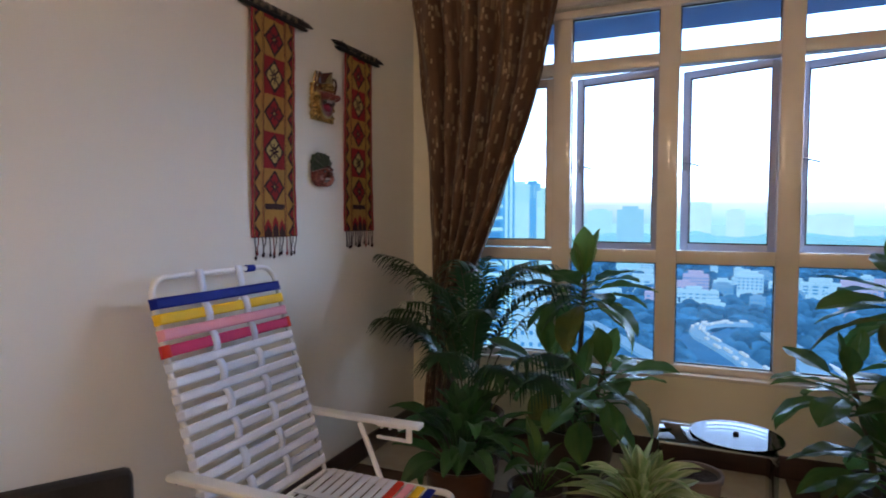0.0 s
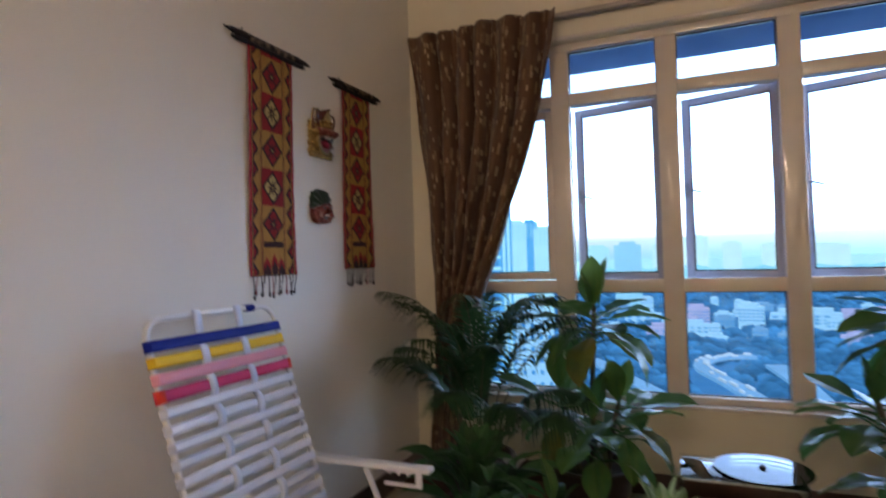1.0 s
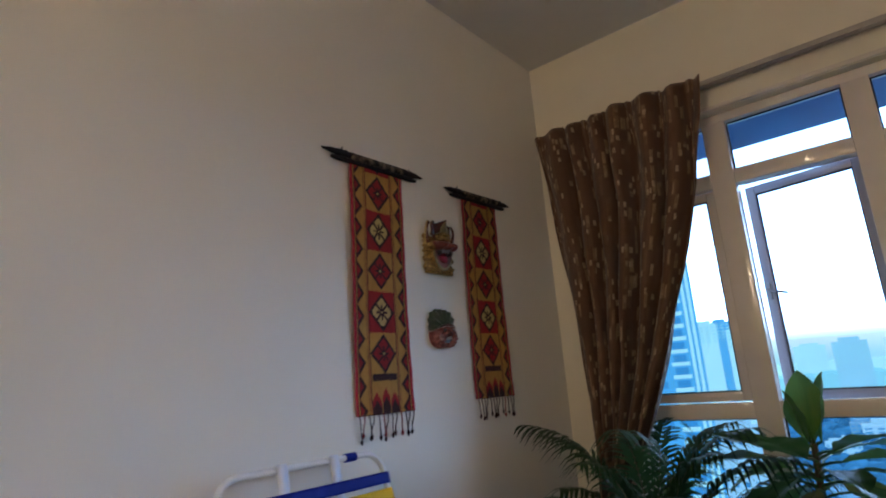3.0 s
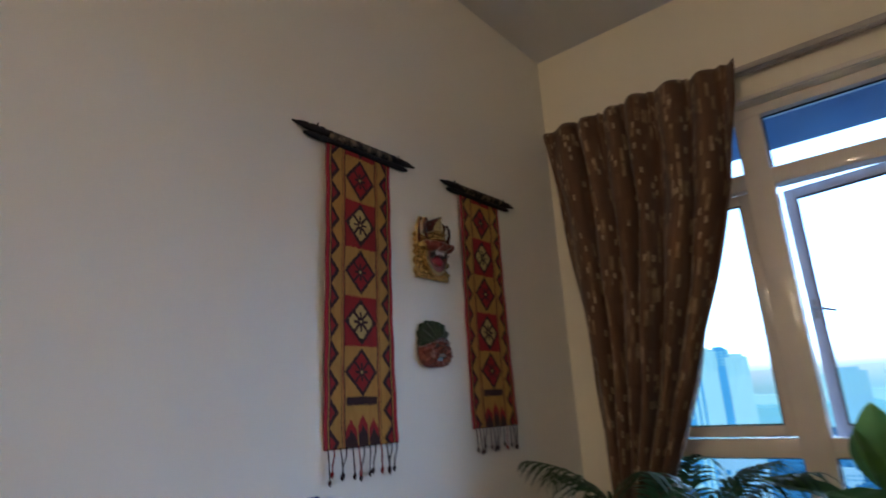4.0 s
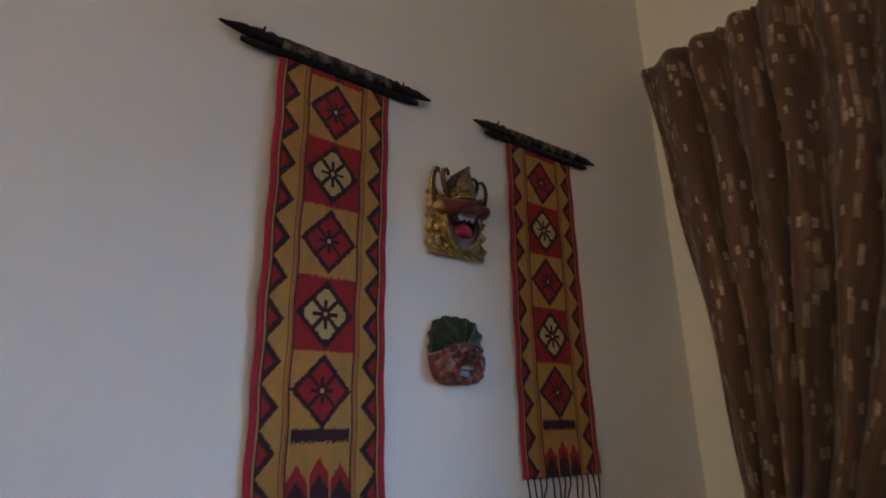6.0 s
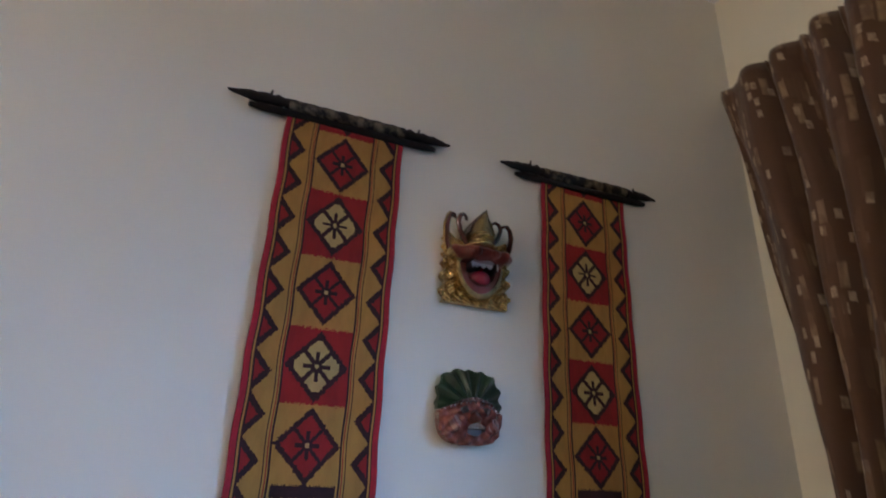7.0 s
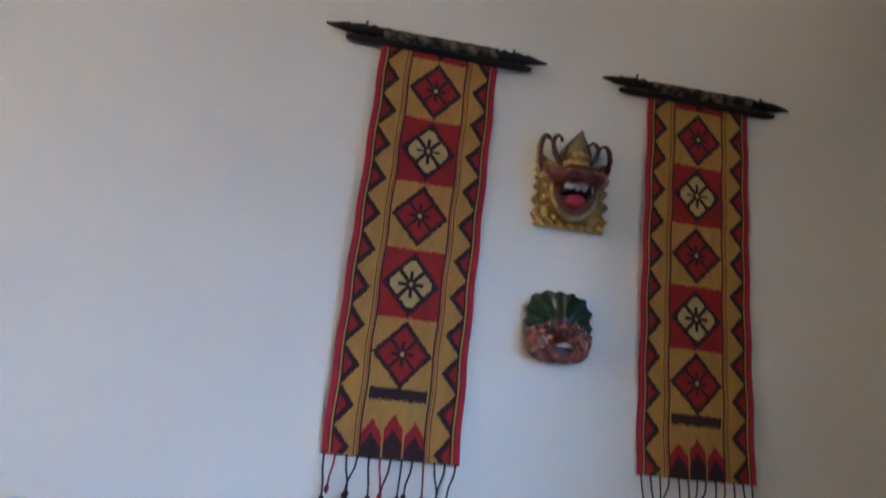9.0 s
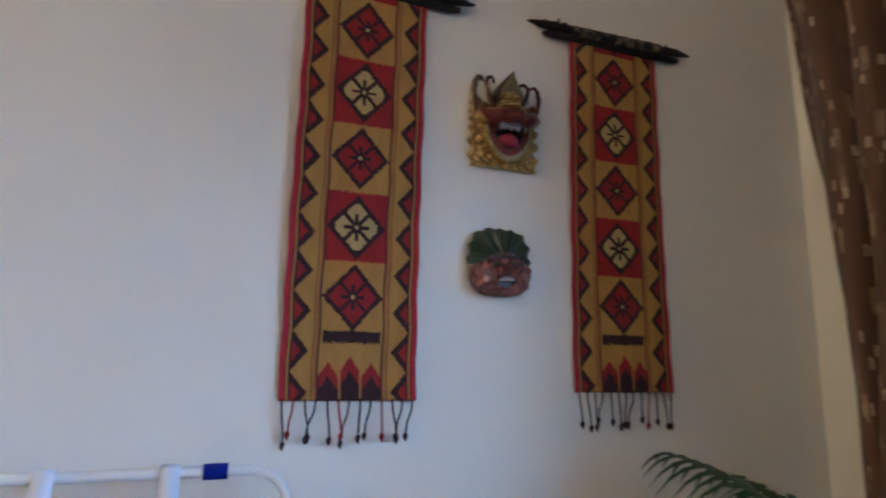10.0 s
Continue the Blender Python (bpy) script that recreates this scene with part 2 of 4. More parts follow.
M_H_WIN = mat("far_window", (0.006, 0.012, 0.018), 0.6, haze_glow=(0.05, 0.34, 0.78), spec=0.0)
M_H_WIN2 = mat("far_window_haze_glow", (0.006, 0.012, 0.018), 0.6, haze_glow=(0.34, 0.86, 1.08), spec=0.0)
M_H_HILL2 = mat("farther_hills", (0.01, 0.02, 0.025), 0.95, scale=0.004, haze_glow=(0.50, 1.02, 1.15), spec=0.0)
M_H_HILL = mat("far_hills", (0.01, 0.02, 0.025), 0.95, scale=0.004, haze_glow=(0.28, 0.80, 1.02), spec=0.0)
# blue evening shade under the ledge, put into the concrete's own colour
M_SOFFIT = mat("shade_blue_concrete_soffit", (0.11, 0.18, 0.32), 0.85, second=(0.07, 0.12, 0.24), scale=3.5, amount=0.9, bump=0.1)

# ---- building helpers ----


def bm_box(bm, x0, x1, y0, y1, z0, z1, bevel=0.0, index=0):
    r = bmesh.ops.create_cube(bm, size=1.0, matrix=Matrix.LocRotScale(((x0 + x1) / 2, (y0 + y1) / 2, (z0 + z1) / 2), None, (x1 - x0, y1 - y0, z1 - z0)))
    vs = r["verts"]
    fs = {f for v in vs for f in v.link_faces}
    for f in fs:
        f.material_index = index
    if bevel:
        es = list({e for v in vs for e in v.link_edges})
        bmesh.ops.bevel(bm, geom=es, offset=bevel, segments=2, affect="EDGES", profile=0.5)
    return bm


def box(x0, x1, y0, y1, z0, z1, bevel=0.0):
    return bm_box(bmesh.new(), x0, x1, y0, y1, z0, z1, bevel)


def tube(points, radius, n=10, bm=None, caps=True):
    """A round bar swept along points; radius is a number or one per point."""
    bm = bm or bmesh.new()
    pts = [Vector(p) for p in points]
    rs = radius if isinstance(radius, (list, tuple)) else [radius] * len(pts)
    rings, side = [], None
    for i, p in enumerate(pts):
        d = (pts[min(i + 1, len(pts) - 1)] - pts[max(i - 1, 0)]).normalized()
        if side is None:
            side = d.cross(Vector((0, 0, 1)) if abs(d.z) < 0.9 else Vector((1, 0, 0))).normalized()
        side = (side - d * side.dot(d)).normalized()
        up = d.cross(side)
        rings.append([bm.verts.new(p + rs[i] * (math.cos(a) * side + math.sin(a) * up)) for a in (2 * math.pi * k / n for k in range(n))])
    for a, b in zip(rings, rings[1:]):
        for k in range(n):
            bm.faces.new((a[k], a[(k + 1) % n], b[(k + 1) % n], b[k]))
    if caps:
        bm.faces.new(rings[0][::-1])
        bm.faces.new(rings[-1])
    return bm


def lathe(profile, n=40, bm=None):
    """A body of revolution about z; profile is (radius, z) from inside to outside."""
    bm = bm or bmesh.new()
    rings = [[bm.verts.new((r * math.cos(2 * math.pi * k / n), r * math.sin(2 * math.pi * k / n), z)) for k in range(n)] for r, z in profile]
    for a, b in zip(rings, rings[1:]):
        for k in range(n):
            bm.faces.new((a[k], a[(k + 1) % n], b[(k + 1) % n], b[k]))
    bm.faces.new(rings[0][::-1])
    bm.faces.new(rings[-1])
    return bm


def mesh_of(name, bm, materials, smooth=True):
    bmesh.ops.recalc_face_normals(bm, faces=bm.faces)
    me = bpy.data.meshes.new(name)
    bm.to_mesh(me)
    bm.free()
    for m in materials if isinstance(materials, (list, tuple)) else [materials]:
        me.materials.append(m)
    if smooth:
        me.shade_smooth()
        me.set_sharp_from_angle(angle=radians(38))
    return me


def part(name, bm, material, parent, label="", smooth=True):
    me = bm if isinstance(bm, bpy.types.Mesh) else mesh_of(name, bm, material, smooth)
    ob = new(name, me)
    ob.parent = parent
    if label:
        ob["label"] = label
    return ob


def thing(name, label, category, at=(0, 0, 0), rz=0.0, group="", kind=""):
    ob = new(name)
    ob.empty_display_size = 0.1
    ob.matrix_world = pose(*at, 0, 0, rz)
    return tagged(ob, label, category, group, kind)


def solid(name, bm, material, label, category, group="", kind="", smooth=True):
    return tagged(new(name, mesh_of(name, bm, material, smooth)), label, category, group, kind)


# ---- the room ----
WX, WY, EAST, SOUTH, TOP = -1.40, 3.055, 3.2, -5.2, 2.96
GY = WY + 0.060  # the window stands back in its opening
# the last three bays are unseen, added to let in more daylight
JAMB_L, PITCH, POST, BAYS = -1.067, 0.546, 0.098, 7
BAY0 = -1.019
SILL, LOW_T, CAS_B, CAS_T, TOP_B, TOP_T, HEAD = 0.455, 1.013, 1.081, 2.026, 2.094, 2.325, 2.367
JAMB_R = BAY0 + BAYS * PITCH

solid("floor_slab", box(WX - 0.15, EAST + 0.15, SOUTH - 0.15, WY + 0.15, -0.15, -0.006), M_GROUT, "dark grout bed under the floor tiles", "floor", kind="structure")
solid("wall_west", box(WX - 0.15, WX, SOUTH, WY + 0.15, -0.006, TOP), M_WALL, "plain cream painted wall with hangings and carvings", "wall", kind="structure")
bm = box(WX, JAMB_L, WY, WY + 0.15, -0.006, TOP)
bm_box(bm, JAMB_R, EAST, WY, WY + 0.15, -0.006, TOP)
bm_box(bm, JAMB_L, JAMB_R, WY, WY + 0.15, -0.006, SILL)
bm_box(bm, JAMB_L, JAMB_R, WY, WY + 0.15, HEAD, TOP)
solid("wall_north", bm, M_WALL_Y, "pale yellow painted wall round the wide window", "wall", kind="structure")
solid("wall_east", box(EAST, EAST + 0.15, SOUTH, WY + 0.15, -0.006, TOP), M_WALL, "plain cream painted wall", "wall", kind="structure")
solid("wall_south", box(WX - 0.15, EAST + 0.15, SOUTH - 0.15, SOUTH, -0.006, TOP), M_WALL, "plain cream painted wall", "wall", kind="structure")
solid("ceiling", box(WX - 0.15, EAST + 0.15, SOUTH - 0.15, WY + 0.15, TOP, TOP + 0.15), M_CEIL, "plain off-white painted ceiling", "ceiling", kind="structure")
bm = box(WX, WX + 0.014, SOUTH, WY, 0.0, 0.11, 0.003)
solid("baseboard_west", bm, M_SKIRT, "dark brown wooden baseboard along the cream wall", "baseboard", kind="structure")
solid("baseboard_north", box(WX + 0.014, EAST, WY - 0.014, WY, 0.0, 0.11, 0.003), M_SKIRT, "dark brown wooden baseboard under the window", "baseboard", kind="structure")

# ---- window ----
win = thing("window_1", "wide cream aluminium window with open casements, its last three bays added unseen", "window", kind="structure")
FY0, FY1 = GY - 0.006, GY + 0.07
part("head_rail", box(JAMB_L, JAMB_R, FY0, FY1, TOP_T, HEAD, 0.004), M_FRAME, win)
part("bottom_rail", box(JAMB_L, JAMB_R, FY0, FY1, SILL, SILL + 0.035, 0.004), M_FRAME, win)
part("window_sill", box(JAMB_L - 0.02, JAMB_R + 0.02, WY - 0.012, GY - 0.007, SILL - 0.016, SILL + 0.002, 0.003), M_FRAME, win)
part("head_trim", box(JAMB_L - 0.03, JAMB_R + 0.03, WY - 0.012, WY, HEAD + 0.002, HEAD + 0.022, 0.003), M_FRAME, win)
for i in range(BAYS + 1):
    x = BAY0 - POST / 2 + i * PITCH if i else JAMB_L + 0.023
    w = POST / 2 if i else 0.023
    part("mullion", box(x - w, x + w, FY0 - 0.004, FY1, SILL + 0.035, TOP_T, 0.004), M_FRAME, win)
for i in range(BAYS):
    x0, x1 = BAY0 + i * PITCH, BAY0 + i * PITCH + PITCH - POST
    part("transom", box(x0, x1, FY0, FY1, LOW_T, CAS_B, 0.004), M_FRAME, win)
    part("transom", box(x0, x1, FY0, FY1, CAS_T, TOP_B, 0.004), M_FRAME, win)
    for z0, z1 in ((SILL + 0.035, LOW_T), (TOP_B, TOP_T)):
        bm = box(x0, x1, GY + 0.03, GY + 0.036, z0, z0 + 0.006)
        bm_box(bm, x0, x1, GY + 0.03, GY + 0.036, z1 - 0.006, z1)
        bm_box(bm, x0, x0 + 0.006, GY + 0.03, GY + 0.036, z0 + 0.006, z1 - 0.006)
        bm_box(bm, x1 - 0.006, x1, GY + 0.03, GY + 0.036, z0 + 0.006, z1 - 0.006)
        part("gasket", bm, M_RUBBER, win)
        p = part("pane", box(x0, x1, GY + 0.037, GY + 0.042, z0, z1), M_GLASS, win)
        p.visible_shadow = False

# casement sashes, hung on their right-hand stile; the open ones lap over the outside of the frame
for i, turn in enumerate((0.0, 11.0, 18.0, 18.0, 0.0, 0.0, 0.0)):
    lap = 0.010 if turn else -0.004
    x1 = BAY0 + i * PITCH + PITCH - POST + lap
    wide, tall, st = PITCH - POST + 2 * lap, CAS_T - CAS_B + 2 * lap, 0.040
    hinge = new("casement_sash")
    hinge.parent = win
    hinge.empty_display_size = 0.1
    hinge.matrix_local = pose(x1, GY + (0.073 if turn else 0.030), CAS_B - lap, 0, 0, -turn)
    hinge["label"] = "casement opened outwards" if turn else "closed casement"
    d = 0.036
    bm = box(-wide, -wide + st, 0, d, 0, tall, 0.003)
    bm_box(bm, -st, 0, 0, d, 0, tall, 0.003)
    bm_box(bm, -wide + st, -st, 0, d, 0, st, 0.003)
    bm_box(bm, -wide + st, -st, 0, d, tall - st, tall, 0.003)
    # open sashes get a bluish grey, closed ones the cream of the frame
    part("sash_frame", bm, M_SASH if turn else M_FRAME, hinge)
    g = 0.006
    bm = box(-wide + st, -wide + st + g, 0.010, 0.016, st, tall - st)
    bm_box(bm, -st - g, -st, 0.010, 0.016, st, tall - st)
    bm_box(bm, -wide + st + g, -st - g, 0.010, 0.016, st, st + g)
    bm_box(bm, -wide + st + g, -st - g, 0.010, 0.016, tall - st - g, tall - st)
    part("gasket", bm, M_RUBBER, hinge)
    p = part("pane", box(-wide + st, -st, 0.017, 0.022, st, tall - st), M_GLASS, hinge)
    p.visible_shadow = False
    bm = box(-wide + 0.010, -wide + 0.030, -0.012, -0.001, tall * 0.45, tall * 0.45 + 0.075, 0.003)
    tube([(-wide + 0.02, -0.012, tall * 0.45 + 0.045), (-wide + 0.022, -0.035, tall * 0.45 + 0.044), (-wide + 0.05, -0.040, tall * 0.45 + 0.036),
          (-wide + 0.105, -0.040, tall * 0.45 + 0.018)], 0.0055, 8, bm)
    part("window_handle", bm, M_METAL, hinge, "dull metal lever handle")

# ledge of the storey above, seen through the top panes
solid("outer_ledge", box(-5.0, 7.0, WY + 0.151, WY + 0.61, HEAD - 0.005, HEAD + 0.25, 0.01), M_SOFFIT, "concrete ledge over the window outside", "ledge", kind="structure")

# ---- curtain and its track ----


def lerp_table(table, z):
    for (z0, v0), (z1, v1) in zip(table, table[1:]):
        if z <= z0 and z >= z1:
            f = (z0 - z) / (z0 - z1)
            return v0 + (v1 - v0) * f
    return table[-1][1]


def curtain_mat():
    m = bpy.data.materials.new("brown_curtain_with_beige_flecks")
    m.use_nodes = True
    n, l = m.node_tree.nodes, m.node_tree.links
    b = n["Principled BSDF"]
    b.inputs["Roughness"].default_value = 0.75
    b.inputs["Sheen Weight"].default_value = 0.15
    uv = n.new("ShaderNodeUVMap")
    uv.uv_map = "cloth"
    base = (0.094, 0.043, 0.020, 1)
    colour = None
    for k, (sx, sz, lo, hi, fleck) in enumerate(((40, 13, 0.77, 0.82, (0.30, 0.20, 0.115, 1)), (50, 30, 0.88, 0.90, (0.44, 0.33, 0.22, 1)), (30, 8, 0.70, 0.78, (0.13, 0.068, 0.034, 1)))):
        mp, vo, wn2, mr, mx = (n.new("ShaderNodeMapping"), n.new("ShaderNodeTexVoronoi"), n.new("ShaderNodeTexNoise"),
                               n.new("ShaderNodeMapRange"), n.new("ShaderNodeMix"))
        mp.inputs["Scale"].default_value = (sx, sz, 1)
        mp.inputs["Location"].default_value = (3.3 * k, 1.7 * k, 0)
        l.new(uv.outputs[0], mp.inputs["Vector"])
        vo.voronoi_dimensions, vo.distance = "2D", "CHEBYCHEV"
        vo.inputs["Scale"].default_value, vo.inputs["Randomness"].default_value = 1.0, 0.5
        l.new(mp.outputs[0], vo.inputs["Vector"])
        sep = n.new("ShaderNodeSeparateColor")
        l.new(vo.outputs["Color"], sep.inputs[0])
        edge, cut = n.new("ShaderNodeMapRange"), n.new("ShaderNodeMath")
        edge.inputs["From Min"].default_value, edge.inputs["From Max"].default_value = 0.46, 0.34
        l.new(vo.outputs["Distance"], edge.inputs["Value"])
        mr.inputs["From Min"].default_value, mr.inputs["From Max"].default_value = lo, hi
        l.new(sep.outputs[0], mr.inputs["Value"])
        wn2.inputs["Scale"].default_value = 1.6
        l.new(mp.outputs[0], wn2.inputs["Vector"])
        cut.operation = "MULTIPLY"
        l.new(mr.outputs[0], cut.inputs[0])
        l.new(edge.outputs[0], cut.inputs[1])
        cut2 = n.new("ShaderNodeMath")
        cut2.operation = "MULTIPLY"
        l.new(cut.outputs[0], cut2.inputs[0])
        soften = n.new("ShaderNodeMapRange")
        soften.inputs["From Min"].default_value, soften.inputs["From Max"].default_value = 0.30, 0.62
        soften.inputs["To Min"].default_value = 0.35
        l.new(wn2.outputs["Fac"], soften.inputs["Value"])
        l.new(soften.outputs[0], cut2.inputs[1])
        mx.data_type = "RGBA"
        l.new(cut2.outputs[0], mx.inputs["Factor"])
        if colour is None:
            mx.inputs["A"].default_value = base
        else:
            l.new(colour, mx.inputs["A"])
        mx.inputs["B"].default_value = fleck
        colour = mx.outputs["Result"]
    l.new(colour, b.inputs["Base Color"])
    wv, bp = n.new("ShaderNodeTexNoise"), n.new("ShaderNodeBump")
    wv.inputs["Scale"].default_value = 500
    l.new(uv.outputs[0], wv.inputs["Vector"])
    bp.inputs["Strength"].default_value, bp.inputs["Distance"].default_value = 0.25, 0.002
    l.new(wv.outputs["Fac"], bp.inputs["Height"])
    l.new(bp.outputs[0], b.inputs["Normal"])
    return m


def curtain():
    left = [(2.51, -1.374), (2.1, -1.325), (1.68, -1.278), (1.08, -1.230), (0.90, -1.216), (0.6, -1.235), (0.24, -1.26), (0.0, -1.27)]
    right = [(2.51, -0.487), (2.3, -0.51), (2.0, -0.565), (1.65, -0.68), (1.3, -0.805), (1.0, -0.935), (0.86, -1.0), (0.6, -1.05), (0.24, -1.08), (0.0, -1.09)]
    bm = bmesh.new()
    uvl = bm.loops.layers.uv.new("cloth")
    nu, nv, folds = 220, 90, 6.8
    rows, coords = [], {}
    rng = random.Random(4)
    jig = [rng.uniform(-0.35, 0.35) for _ in range(12)]
    for j in range(nv + 1):
        z = 2.490 - (2.490 - 0.03) * j / nv
        xl, xr = lerp_table(left, z), lerp_table(right, z)
        row = []
        for i in range(nu + 1):
            u = i / nu
            ph = 2 * math.pi * folds * (u + 0.022 * math.sin(9 * u + 3) + 0.010 * math.sin(23 * u + 1)) + 0.5 * math.sin(1.3 * z + 4 * u)
            f = int(u * 11)
            g = u * 11 - f
            amp = 0.044 * (1 + jig[f] * (1 - g) + jig[min(f + 1, 11)] * g)
            top = min(1.0, (2.50 - z) / 0.25)
            amp *= 0.55 + 0.45 * top
            gather = (xr - xl) / 0.88
            s = math.sin(ph)
            y = 2.928 + amp * (abs(s) ** 0.8 * (1 if s > 0 else -1)) + 0.012 * math.sin(2 * ph + 1.1) * (1 - top)
            y += 0.02 * math.sin(3 * u + z) - 0.03 * (1 - gather)
            x = xl + (xr - xl) * u + 0.010 * math.cos(ph) * gather + 0.006 * math.sin(9 * z + 30 * u)
            zz = z + (0.010 * math.sin(ph * 1.0 + 0.6) + 0.006 * math.sin(13 * u) if j == 0 else 0)
            v = bm.verts.new((x, y, zz))
            coords[v] = (u * 1.75, z)
            row.append(v)
        rows.append(row)
    for a, b in zip(rows, rows[1:]):
        for i in range(nu):
            fc = bm.faces.new((a[i], a[i + 1], b[i + 1], b[i]))
            for lp in fc.loops:
                lp[uvl].uv = coords[lp.vert]
    ob = thing("curtain", "brown curtain with beige flecks, gathered to one side of the window", "curtain", (0, 0, 0))
    me = mesh_of("cloth", bm, curtain_mat())
    c = part("cloth", me, None, ob)
    so = c.modifiers.new("thick", "SOLIDIFY")
    so.thickness = 0.003
    bm = bmesh.new()
    ring = [(-1.11 + 0.115 * math.cos(a), 2.965 - 0.07 * math.sin(a), 0.86 + 0.03 * math.cos(a)) for a in (2 * math.pi * k / 30 for k in range(31))]
    tube(ring, 0.011, 8, bm, caps=False)
    part("tieback", bm, c.data.materials[0], ob, "brown cloth tieback")
    return ob


curtain()
track = thing("curtain_track", "double grey curtain track on brackets above the window", "curtain track")
part("track", box(-1.36, 2.6, 2.985, 3.003, 2.470, 2.494, 0.003), M_RAIL, track)
part("track", box(-1.36, 2.6, 3.022, 3.040, 2.476, 2.500, 0.003), M_RAIL, track)
for x in (-1.3, -0.3, 0.7, 1.7, 2.5):
    part("bracket", box(x - 0.012, x + 0.012, 3.003, WY, 2.478, 2.490, 0.002), M_RAIL, track)

# ---- woven hangings ----


def ikat(u, v, rng):
    """Which yarn lies at (u across, v down) of the woven cloth: 0 red, 1 ochre, 2 cream, 3 dark, 4 selvedge."""
    w = min(u, 1 - u)
    feather = rng.uniform(-0.5, 0.5)
    for limit, yarn in ((0.042, 4), (0.049, 3), (0.063, 1), (0.073, 3)):
        if w < limit:
            return yarn
    if w < 0.222:
        # saw-tooth border: red teeth stand on the outer side, outlined in dark yarn
        g = (v * 11.4 + 0.30) % 1.0
        reach = 0.073 + 0.122 * (1 - abs(g - 0.5) * 2) + feather * 0.008
        if w > reach:
            return 1
        return 0 if reach - w > 0.054 else 3
    for limit, yarn in ((0.232, 3), (0.243, 1), (0.249, 0), (0.256, 1), (0.269, 3)):
        if w < limit:
            return yarn
    vv = v + feather * 0.006
    if v > 0.893:
        # flames over a dark foot
        c = abs(((u - 0.262) / 0.476 * 3) % 1.0 - 0.5) * 2
        k = (u - 0.262) / 0.476 * 3
        if abs(k - 1) < 0.045 or abs(k - 2) < 0.045:
            return 1
        peak = 0.905 + 0.035 * c + (0.0 if 1 < k < 2 else 0.012)
        if vv < peak:
            return 1
        return 0 if vv < peak + 0.030 else 3
    if 0.850 < vv < 0.876:
        return 3 if 0.285 < u < 0.715 else 1
    if vv < 0.038:
        return 3 if abs(u - 0.5) < 0.08 - v * 2 else 0
    centres = (0.120, 0.282, 0.447, 0.613, 0.774)
    bounds = (0.200, 0.365, 0.530, 0.693, 0.9)
    k = next(i for i, b in enumerate(bounds) if vv < b)
    ground = 0 if k % 2 else 1
    dx, dy = (u - 0.5) / 0.228, (v - centres[k]) / 0.0765
    d = abs(dx) + abs(dy) + feather * 0.06
    if d > 1.0:
        return ground
    if d > 0.79:
        return 3
    r = math.hypot(dx, dy)
    seam = abs(abs(dx) - abs(dy))
    axis = min(abs(dx), abs(dy))
    if r < 0.065:
        return 2
    if k % 2 == 0:
        if r < 0.15 or (seam < 0.075 and r > 0.1) or (axis < 0.05 and r < 0.36):
            return 3
        return 0
    if r < 0.17 or (seam < 0.095 and r > 0.1) or (axis < 0.055 and r < 0.42):
        return 3
    return 2 if r < 0.71 else 3


